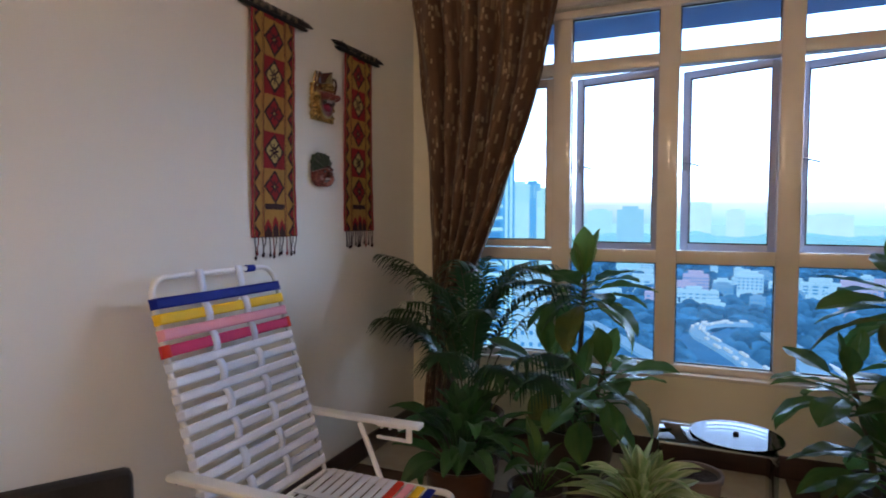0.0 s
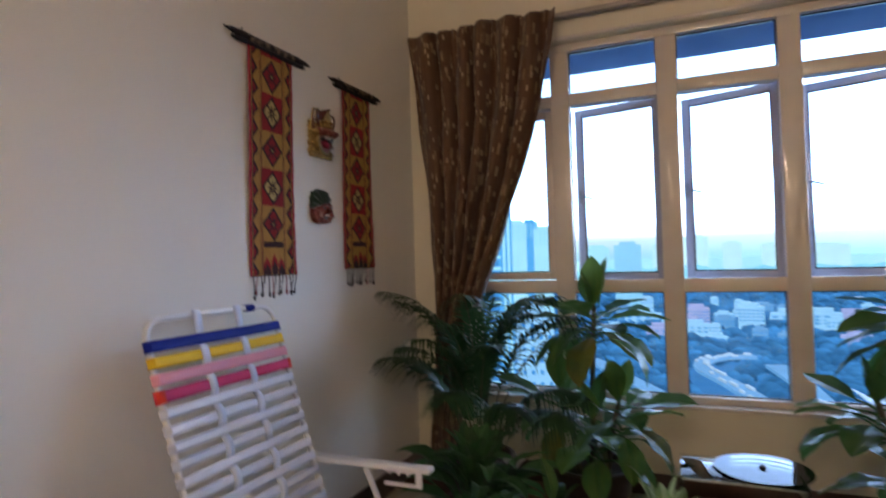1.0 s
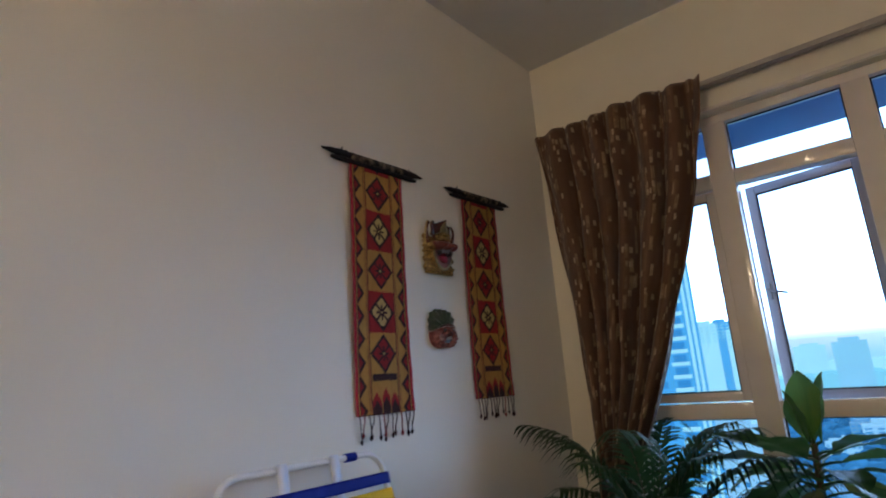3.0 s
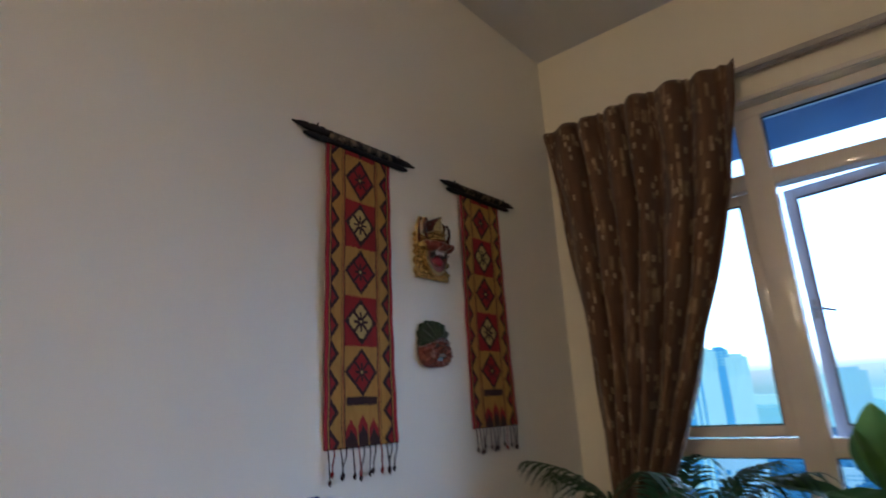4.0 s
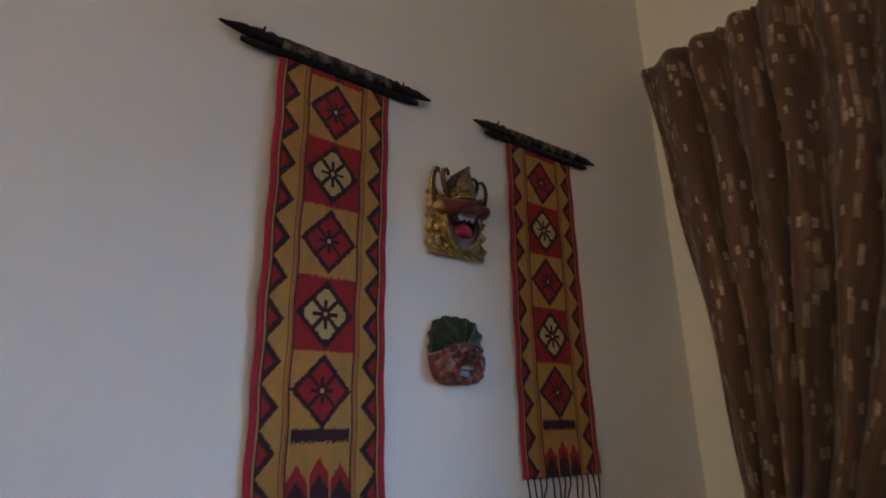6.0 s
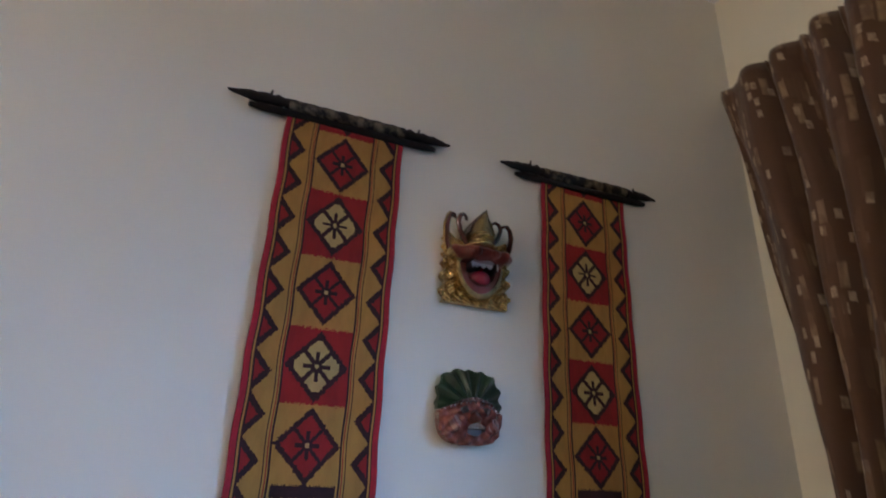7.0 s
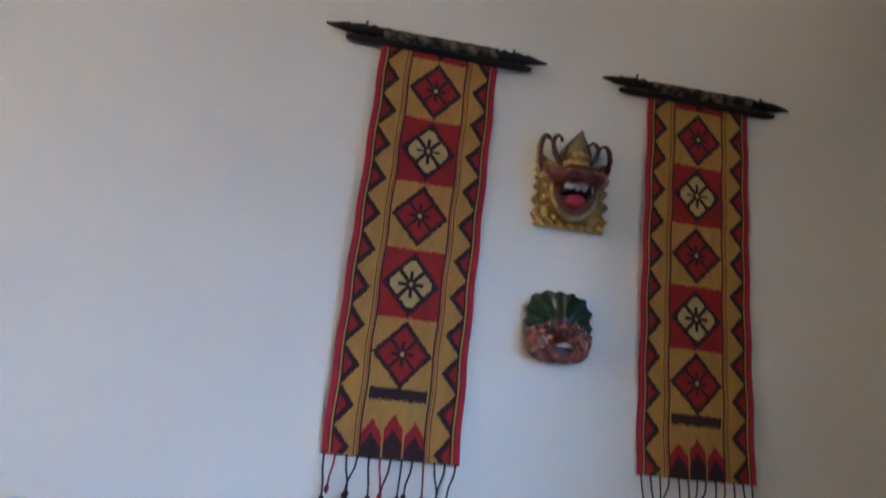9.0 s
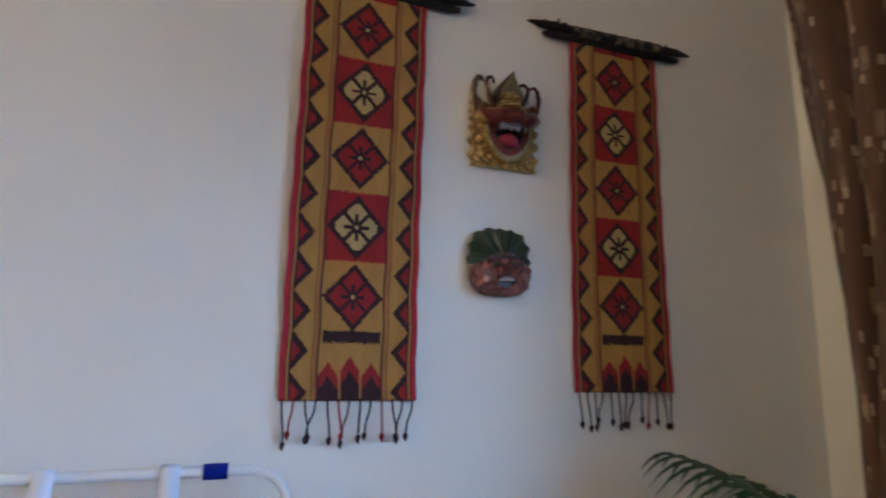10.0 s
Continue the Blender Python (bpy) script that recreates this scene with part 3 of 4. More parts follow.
def wall_hanging(y0, y1, top, bottom, rod0, rod1, seed, lean):
    rng = random.Random(seed)
    ob = thing("wall_hanging", "red and ochre ikat wall hanging on twin carved black rods", "wall hanging", (WX, (y0 + y1) / 2, bottom), group="woven wall hangings")
    wide, tall = y1 - y0, top - bottom
    nu, nv = 144, 330
    bm = bmesh.new()
    rows = []
    for j in range(nv + 1):
        v = j / nv
        row = []
        for i in range(nu + 1):
            u = i / nu
            sway = 0.0015 * math.sin(5 * v + seed) + 0.0012 * math.sin(38 * v + seed)
            x = 0.012 + 0.004 * math.sin(3.1 * v + 2.5 * u + seed) + 0.003 * math.sin(9 * u + 4 * v) * v
            row.append(bm.verts.new((x, (u - 0.5) * wide * (1 + 0.004 * math.sin(4 * v)) + sway, tall * (1 - v))))
        rows.append(row)
    for j in range(nv):
        for i in range(nu):
            fc = bm.faces.new((rows[j][i], rows[j][i + 1], rows[j + 1][i + 1], rows[j + 1][i]))
            fc.material_index = ikat((i + 0.5) / nu, (j + 0.5) / nv, rng)
    c = part("cloth", bm, [M_C_RED, M_C_YEL, M_C_CRM, M_C_BLK, M_C_EDGE], ob)
    so = c.modifiers.new("thick", "SOLIDIFY")
    so.thickness = 0.003
    # rods: a long pointed one, and a shorter blunt one below it
    a, b = rod0 - (y0 + y1) / 2, rod1 - (y0 + y1) / 2
    n = 44
    pts = [(0.020, a + (b - a) * k / n, tall + 0.008 + lean * (k / n - 0.5) + 0.0012 * rng.uniform(-1, 1)) for k in range(n + 1)]
    rad = []
    for k in range(n + 1):
        e = min(k, n - k) / n
        r = 0.0025 + 0.0095 * min(1, e / 0.10)
        if 0.10 < e < 0.24:
            r += 0.0022 * math.sin(e * 160)
        rad.append(r)
    part("rod", tube(pts, rad, 10), M_ROD, ob, "long pointed carved black rod")
    m = 30
    a2, b2 = a + 0.045, b - 0.035
    pts = [(0.014, a2 + (b2 - a2) * k / m, tall - 0.010 + lean * (k / m - 0.5)) for k in range(m + 1)]
    rad = [0.0095 * min(1, 0.55 + 8 * min(k, m - k) / m) for k in range(m + 1)]
    part("rod", tube(pts, rad, 10), M_ROD, ob, "shorter blunt black rod")
    pts = [(0.021, (k / 20 - 0.5) * wide * 0.98, tall + 0.007 + lean * (k / 20 - 0.5)) for k in range(21)]
    part("binding", tube(pts, [0.0135 + 0.001 * math.sin(k * 2.2) for k in range(21)], 10), M_BIND, ob, "cream and black bound loops")
    for side in (-0.37, 0.37):
        y = side * (b - a) * 0.9 + (a + b) / 2
        part("peg", tube([(0.022, y, tall + 0.010), (0.024, y + 0.004, tall + 0.028)], [0.004, 0.002], 6), M_ROD, ob)
    count = 13
    for k in range(count):
        y = (k / (count - 1) - 0.5) * wide * 0.95
        ln = rng.uniform(0.056, 0.076)
        sw = rng.uniform(-0.018, 0.012)
        pts = [(0.013, y, 0.004), (0.015, y + sw * 0.2, -ln * 0.3), (0.012, y + sw * 0.8, -ln * 0.65), (0.013, y + sw, -ln)]
        bm = tube(pts, 0.0019, 6)
        end = Vector(pts[-1])
        tube([end + Vector((0, 0, 0.004)), end, end - Vector((0.001, 0.001, 0.006)), end - Vector((0, 0, 0.013))], [0.002, 0.0052, 0.0045, 0.001], 7, bm)
        part("tassel", bm, rng.choice([M_C_BLK, M_C_BLK, M_C_RED, M_C_BLK]), ob)
    return ob


wall_hanging(1.645, 1.911, 2.048, 1.166, 1.522, 2.026, 1, 0.004)
wall_hanging(2.282, 2.545, 2.047, 1.180, 2.164, 2.648, 2, 0.006)

# ---- carved masks, each one relief ----


def relief(name, label, y0, y1, z0, z1, depth, shape, materials, n=110, extra=None):
    wide, tall = y1 - y0, z1 - z0
    m = int(n * tall / wide)
    bm = bmesh.new()
    grid = {}
    for j in range(m + 1):
        for i in range(n + 1):
            u, v = i / n, j / m
            h, idx = shape(u, v)
            if h is not None:
                grid[i, j] = (bm.verts.new((0.004 + depth * h, (u - 0.5) * wide, v * tall)), idx)
    for j in range(m):
        for i in range(n):
            q = [grid.get(k) for k in ((i, j), (i + 1, j), (i + 1, j + 1), (i, j + 1))]
            if all(q):
                bm.faces.new([p[0] for p in q]).material_index = q[0][1]
    bmesh.ops.delete(bm, geom=[v for v in bm.verts if not v.link_faces], context="VERTS")
    rim = [e for e in bm.edges if len(e.link_faces) == 1]
    made = bmesh.ops.extrude_edge_only(bm, edges=rim)["geom"]
    for v in made:
        if isinstance(v, bmesh.types.BMVert):
            v.co.x = 0.001
    ob = solid(name, bm, materials, label, "wall mask", group="carved wall masks")
    ob.matrix_world = pose(WX, (y0 + y1) / 2, z0)
    if extra:
        extra(ob, wide, tall)
    return ob


def blob(u, v, cu, cv, ru, rv):
    return max(0.0, 1 - ((u - cu) / ru) ** 2 - ((v - cv) / rv) ** 2) ** 0.5


def horns(mask, wide, tall):
    """Two curled horns on each side, their tips turned inwards, with a gilded edge."""
    curls = (((0.10, 0.54), (0.05, 0.66), (0.03, 0.79), (0.055, 0.89), (0.10, 0.945), (0.145, 0.945), (0.17, 0.915)),
             ((0.39, 0.58), (0.30, 0.68), (0.22, 0.78), (0.19, 0.87), (0.215, 0.935), (0.265, 0.965), (0.315, 0.945), (0.33, 0.915)))
    for s, drop in ((-1, 0.0), (1, 0.035)):
        for k, curl in enumerate(curls):
            bm = bmesh.new()
            for edge in (0, 1):
                pts = [(0.020 + 0.012 * math.sin(3 * f) - 0.003 * edge, s * ((0.5 - u) * wide + 0.0045 * edge * (1 if k == 0 else 0.4)), (v - drop * f + 0.012 * edge) * tall)
                       for f, (u, v) in ((q / (len(curl) - 1), p) for q, p in enumerate(curl))]
                fine = []
                for p, q in zip(pts, pts[1:]):
                    fine += [tuple(a + (b - a) * g for a, b in zip(p, q)) for g in (0.0, 0.5)]
                fine.append(pts[-1])
                rs = [(0.0068 - 0.0014 * edge) * (1 - 0.62 * i / (len(fine) - 1)) for i in range(len(fine))]
                before = len(bm.faces)
                tube(fine, rs, 8, bm)
                bm.faces.ensure_lookup_table()
                for f in bm.faces[before:]:
                    f.material_index = 1 if edge else 0
            part("horn", bm, [M_M_MAR, M_GOLD], mask, "curled maroon horn with a gilded edge")


def crested(u, v):
    """A gilded crested mask: feathered sides and a pointed crown over an open mouth, on a carved square."""
    x = u - 0.5
    h, idx = None, 0
    if v < 0.44 + 0.04 * math.cos(x * 30) and abs(x) < 0.48 - 0.03 * math.sin(v * 40):
        h = 0.13 + 0.055 * math.sin(u * 46 + 3 * math.sin(v * 17)) * math.sin(v * 38)
    # feathers fan out at both sides under the horns
    if 0.40 < v < 0.74 and 0.14 < abs(x) < 0.47 - 0.02 * math.sin(v * 70) and v < 0.58 + 0.40 * abs(x):
        h = max(h or 0, 0.15 + 0.07 * abs(math.sin(abs(x) * 30 - v * 36)))
    # crown: a banded foot and an egg that ends in a point
    if 0.52 < v < 0.78 and abs(x) < 0.155 + 0.04 * math.sin((v - 0.52) * 24):
        h, idx = max(h or 0, 0.44 + 0.30 * (1 - (x / 0.2) ** 2) + 0.05 * math.sin(v * 75)), 0
    if v > 0.74:
        f = (v - 0.74) / 0.255
        w = 0.19 * max(0.0, 1 - f ** 1.7)
        if abs(x) < w:
            ridge = abs(x) > w - 0.03
            h, idx = 0.40 + 0.24 * (1 - (abs(x) / w) ** 2) + (0.07 if ridge else 0.0), (5 if ridge else 6)
    # snout: a red bar, swept up to the sides, with two nostrils
    mid = 0.485 + 0.16 * x * x
    b = max(0.0, 1 - (x / 0.45) ** 4 - ((v - mid) / 0.085) ** 2) ** 0.5 if abs(x) < 0.45 else 0
    if b > 0:
        h, idx = max(h or 0, 0.42 + 0.36 * b + 0.06 * math.sin(u * 26)), 1
        for s in (-1, 1):
            e = blob(u, v, 0.5 + s * 0.13, 0.50, 0.065, 0.05)
            if e > 0:
                h += 0.16 * e
            if blob(u, v, 0.5 + s * 0.10, 0.515, 0.028, 0.020) > 0:
                idx = 4
    # jaw: a gilded collar round red lips, teeth and tongue
    jaw = blob(u, v, 0.5, 0.42, 0.335, 0.37)
    if jaw > 0 and v < 0.415:
        h, idx = max(h or 0, 0.34 + 0.12 * jaw), 6
        if blob(u, v, 0.5, 0.42, 0.285, 0.315) > 0:
            h, idx = 0.34, 1
        if blob(u, v, 0.52, 0.40, 0.21, 0.21) > 0:
            h, idx = 0.22, 4 if v > 0.33 else 1
            tongue = blob(u, v, 0.52, 0.265, 0.150, 0.095)
            if tongue > 0:
                h, idx = 0.26 + 0.26 * tongue, 2
            if v > 0.385 - 0.03 * abs(math.sin(u * 34)) and abs(x) < 0.15:
                h, idx = 0.50, 3
        for s in (-1, 1):
            if blob(u, v, 0.52 + s * 0.175, 0.375, 0.022, 0.040) > 0:
                h, idx = 0.58, 3
    return (h, idx) if h is not None else (None, 0)


def leafy(u, v):
    """A round mask with a scalloped green crest over coppery relief."""
    x = u - 0.5
    a = math.atan2(v - 0.48, x)
    edge = 0.485 + (0.020 * math.sin(a * 17) if v > 0.48 else 0.0)
    r = math.hypot(x * 1.0, (v - 0.50) * 0.98)
    sq = (abs(x) ** 3.2 + abs((v - 0.5)) ** 3.2) ** (1 / 3.2)
    if sq > edge:
        return None, 0
    dome = max(0, 1 - (sq / 0.5) ** 2)
    if v > 0.56 + 0.10 * math.cos(x * 5) - 0.05:
        return 0.20 + 0.35 * dome + 0.07 * math.sin(a * 15), 0
    if v > 0.50 + 0.06 * math.cos(x * 5):
        return 0.48 + 0.35 * dome + 0.05 * abs(math.sin(u * 40)), 1
    h, idx = 0.38 + 0.32 * dome + 0.10 * math.sin(u * 32) * math.sin(v * 34), 2
    for s in (-1, 1):
        e = blob(u, v, 0.5 + s * 0.17, 0.44, 0.09, 0.06)
        if e > 0:
            h, idx = h + 0.15 * e, 3 if e > 0.7 else 2
        e = blob(u, v, 0.5 + s * 0.30, 0.27, 0.11, 0.12)
        if e > 0:
            h, idx = h + 0.22 * e, 5 if e > 0.62 and math.sin(u * 60 + v * 40) > -0.3 else 2
    e = blob(u, v, 0.5, 0.36, 0.09, 0.10)
    if e > 0:
        h, idx = h + 0.34 * e, 1
    e = blob(u, v, 0.54, 0.21, 0.13, 0.075)
    if e > 0:
        h, idx = 0.45, 3
        if v > 0.225:
            h, idx = 0.56 + 0.05 * abs(math.sin(u * 70)), 4
    if v > 0.47 + 0.06 * math.cos(x * 5) and math.sin(u * 90) > 0.55:
        idx = 4
    return h, idx


relief("wall_mask", "gilded carved wooden mask with horns, crown and red open mouth", 2.018, 2.190, 1.674, 1.890, 0.088, crested, [M_GOLD, M_M_RED, M_M_PINK, M_M_WHT, M_M_BLK, M_M_MAR, M_M_OLD], extra=horns)
relief("wall_mask", "small carved wooden mask with dark green crest and coppery face", 2.021, 2.168, 1.380, 1.535, 0.054, leafy, [M_M_GRN, M_M_MAR, M_M_COP, M_M_BLK, M_M_WHT, M_M_PALE])

# ---- strap lounge chair ----


def strap(p0, p1, width_dir, w, material, parent, bulge, normal, name="strap", label="", roundness=0.0):
    """A flat vinyl strap from p0 to p1, folded round the tube at both ends."""
    p0, p1, wd, nm = Vector(p0), Vector(p1), Vector(width_dir), Vector(normal)
    bm = bmesh.new()
    n, rows = 14, []
    th = 0.004
    d = (p1 - p0).normalized()
    path = [(p0 - d * 0.004 - nm * 0.026, 0), (p0 - d * 0.016 - nm * 0.012, 0)]
    path += [(p0 + (p1 - p0) * (k / n) - nm * bulge * math.sin(math.pi * k / n), 0) for k in range(n + 1)]
    path += [(p1 + d * 0.016 - nm * 0.012, 0), (p1 + d * 0.004 - nm * 0.026, 0)]
    for p, _ in path:
        rows.append([bm.verts.new(p + wd * w / 2 * s + nm * th * (1 - abs(s)) * 0.25) for s in (-1, -0.5, 0, 0.5, 1)])
    for a, b in zip(rows, rows[1:]):
        for k in range(4):
            bm.faces.new((a[k], a[k + 1], b[k + 1], b[k]))
    ob = part(name, bm, material, parent, label)
    so = ob.modifiers.new("thick", "SOLIDIFY")
    so.thickness, so.offset = 0.003, 0
    return ob


def lounge_chair():
    ch = thing("lounge_chair", "white folding lounge chair with white and coloured vinyl straps", "chair", (-1.0, 1.38, 0))
    cx, cy = -1.0, 1.38
    L = lambda x, y, z: (x - cx, y - cy, z)
    yl, yr = 1.124, 1.666
    top, bot = Vector((-1.322, 0, 1.060)), Vector((-1.086, 0, 0.308))
    down = (bot - top).normalized()
    nrm = Vector((-down.z, 0, down.x))
    if nrm.x < 0:
        nrm = -nrm
    # back tube with rounded corners
    pts = []
    for k in range(9):
        a = math.pi / 2 * k / 8
        pts.append((yl + 0.06 - 0.06 * math.cos(a), 0.06 - 0.06 * math.sin(a)))
    left = [L(bot.x, yl, bot.z)] + [L((top + down * s).x, y, (top + down * s).z) for y, s in pts]
    rightp = [L((top + down * s).x, yl + yr - y, (top + down * s).z) for y, s in reversed(pts)] + [L(bot.x, yr, bot.z)]
    back = part("back_frame", tube(left + rightp, 0.0090, 10), M_WHITE, ch)
    step = 0.0472
    colours = [(0.078, 0.033, M_BLUE, "blue strap"), (0.078 + step, 0.033, M_YELLOW, "yellow strap"), (0.078 + 2 * step, 0.033, M_PINK, "light pink strap"),
               (0.078 + 3 * step, 0.034, M_MAG, "magenta strap")]
    colours += [(0.078 + k * step, 0.029, M_PVC, "") for k in range(4, 15)]
    for s, w, m, lb in colours:
        p = top + down * s + nrm * 0.0125
        st = strap(L(p.x, yl, p.z), L(p.x, yr, p.z), down, w, m, ch, 0.006, nrm, "back_strap", lb)
        if m is M_MAG:
            for y in (yl, yr):
                q = top + down * s
                part("strap_end", tube([L(q.x - down.x * 0.019, y, q.z - down.z * 0.019), L(q.x + down.x * 0.019, y, q.z + down.z * 0.019)], 0.0165, 12), M_RED, ch, "red strap end")
    # two long webs woven over and under
    for f in (0.34, 0.66):
        y = yl + (yr - yl) * f
        bm = bmesh.new()
        rows = []
        for k in range(72):
            s = -0.012 + 0.75 * k / 71
            c = math.cos(math.pi * (s - 0.078) / step)
            o = 0.0074 - 0.0036 * max(-1.0, min(1.0, 2.4 * c))
            if s < 0.02:
                o = 0.014
            p = top + down * s + nrm * o
            rows.append([bm.verts.new((*L(p.x, y + e * 0.015, p.z),)) for e in (-1, 0, 1)])
        for a, b in zip(rows, rows[1:]):
            for k in range(2):
                bm.faces.new((a[k], a[k + 1], b[k + 1], b[k]))
        w = part("back_web", bm, M_PVC, ch)
        so = w.modifiers.new("thick", "SOLIDIFY")
        so.thickness = 0.003
    # seat
    z0, x0, x1 = 0.308, -1.075, -0.565
    seat = [L(x0, yl, z0)] + [L(x1 - 0.05 + 0.05 * math.sin(a), yl + 0.05 - 0.05 * math.cos(a), z0 + 0.01) for a in (math.pi / 2 * k / 6 for k in range(7))]
    seat += [L(x1 - 0.05 + 0.05 * math.cos(a), yr - 0.05 + 0.05 * math.sin(a), z0 + 0.01) for a in (math.pi / 2 * k / 6 for k in range(7))] + [L(x0, yr, z0)]
    part("seat_frame", tube(seat, 0.0115, 10), M_WHITE, ch)
    x = x0 + 0.035
    row = []
    while x < -0.795:
        row.append((x, 0.027, M_PVC, ""))
        x += 0.0345
    row += [(-0.770, 0.030, M_RED, "red strap"), (-0.730, 0.030, M_PINK, "light pink strap"), (-0.690, 0.030, M_YELLOW, "yellow strap"), (-0.650, 0.030, M_BLUE, "blue strap")]
    for x, w, m, lb in row:
        strap(L(x, yl, z0 + 0.016), L(x, yr, z0 + 0.016), (1, 0, 0), w, m, ch, 0.012, (0, 0, 1), "seat_strap", lb)
    for f in (0.34, 0.66):
        y = yl + (yr - yl) * f
        part("seat_web", box(*(x0 - cx, -0.79 - cx, y - 0.015 - cy, y + 0.015 - cy, z0 + 0.008, z0 + 0.012)), M_PVC, ch)
    # arms with adjusting notches, and legs
    for y, s in ((yl - 0.042, -1), (yr + 0.042, 1)):
        arm = box(-1.195 - cx, -0.712 - cx, y - 0.024 - cy, y + 0.024 - cy, 0.505, 0.523, 0.006)
        a = part("armrest", arm, M_WHITE, ch)
        bm = box(-0.89 - cx, -0.76 - cx, y - 0.006 - cy, y + 0.006 - cy, 0.448, 0.460, 0.003)
        bm_box(bm, -0.772 - cx, -0.75 - cx, y - 0.006 - cy, y + 0.006 - cy, 0.448, 0.505, 0.003)
        for k in range(3):
            bm_box(bm, -0.875 + 0.035 * k - cx, -0.865 + 0.035 * k - cx, y - 0.006 - cy, y + 0.006 - cy, 0.486, 0.505, 0.002)
        bm_box(bm, -0.89 - cx, -0.78 - cx, y - 0.006 - cy, y + 0.006 - cy, 0.494, 0.505, 0.002)
        br = part("notch_rail", bm, M_WHITE, ch)
        part("arm_post", tube([L(-0.955, y - s * 0.012, 0.50), L(-0.86, y - s * 0.02, 0.30), L(-0.72, y - s * 0.02, 0.012)], 0.0105, 10), M_WHITE, ch)
        part("leg", tube([L(-0.66, y - s * 0.03, 0.315), L(-0.90, y - s * 0.028, 0.20), L(-1.18, y - s * 0.028, 0.012)], 0.0105, 10), M_WHITE, ch)
        p = top + down * 0.50
        part("pivot", tube([L(-1.165, y - s * 0.03, 0.505), L(-1.165, y + s * 0.012, 0.505)], 0.008, 8), M_METAL, ch, "dull metal pivot bolt")
    part("foot_bar", tube([L(-0.72, yl - 0.02, 0.012), L(-0.72, yr + 0.02, 0.012)], 0.0115, 10), M_WHITE, ch)
    part("foot_bar", tube([L(-1.18, yl - 0.012, 0.012), L(-1.18, yr + 0.012, 0.012)], 0.0115, 10), M_WHITE, ch)
    part("cross_bar", tube([L(-1.086, yl, 0.308), L(-1.086, yr, 0.308)], 0.010, 10), M_WHITE, ch)
    part("label_tape", tube([L((top).x, 1.53, top.z), L(top.x, 1.568, top.z)], 0.0128, 10), M_BLUE, ch, "blue tape on the top bar")
    return ch


lounge_chair()

# ---- black armchair beside the lounge chair, turned a little from the wall ----
arm_chair = thing("armchair", "black leather armchair with a thin padded backrest", "armchair", (-1.070, -0.360, 0), -33.0)
part("backrest", box(-0.295, -0.25, 0.20, 0.99, 0.10, 0.80, 0.014), M_BLACK, arm_chair)
part("seat_cushion", box(-0.25, 0.28, 0.24, 0.95, 0.24, 0.42, 0.03), M_BLACK, arm_chair)
part("base", box(-0.25, 0.26, 0.21, 0.98, 0.06, 0.24, 0.01), M_BLACK, arm_chair)
for x in (-0.23, 0.2):
    for y in (0.26, 0.92):
        part("leg", tube([(x, y, 0), (x, y, 0.10)], [0.018, 0.024], 10), M_ROD, arm_chair)

# ---- plants ----


def leaf_mesh(name, length, width, droop, fold, material, peak=0.45, n=14, wave=0.0, seed=0):
    """A leaf along +x from the origin, with a folded midrib and a drooping tip."""
    bm = bmesh.new()
    rows = []
    x, z = 0.0, 0.0
    rng = random.Random(seed)
    ph = rng.uniform(0, 6)
    for k in range(n + 1):
        t = k / n
        ang = 0.35 - droop * t * 1.6
        if k:
            x += length / n * math.cos(ang)
            z += length / n * math.sin(ang)
        w = width / 2 * (math.sin(math.pi * t ** (math.log(0.5) / math.log(peak))) ** 0.85 if 0 < t < 1 else 0.0)
        w = max(w, 0.0035 * (1 - t) + 0.0006)
        r = []
        for s in (-1, -0.6, -0.25, 0, 0.25, 0.6, 1):
            up = fold * w * abs(s) ** 1.3 + wave * w * math.sin(t * 16 + ph + s) * abs(s)
            r.append(bm.verts.new((x - math.sin(ang) * up, s * w, z + math.cos(ang) * up - (0.0035 if s == 0 else 0))))
        rows.append(r)
    for a, b in zip(rows, rows[1:]):
        for k in range(6):
            bm.faces.new((a[k], a[k + 1], b[k + 1], b[k]))
    return mesh_of(name, bm, material)


def add_leaf(plant, me, at, azimuth, pitch, roll=0.0, scale=1.0, name="leaf"):
    ob = new(name, me)
    ob.parent = plant
    ob.matrix_local = Matrix.Translation(at) @ pose(0, 0, 0, 0, 0, azimuth) @ pose(0, 0, 0, roll, -pitch, 0) @ Matrix.Scale(scale, 4)
    return ob


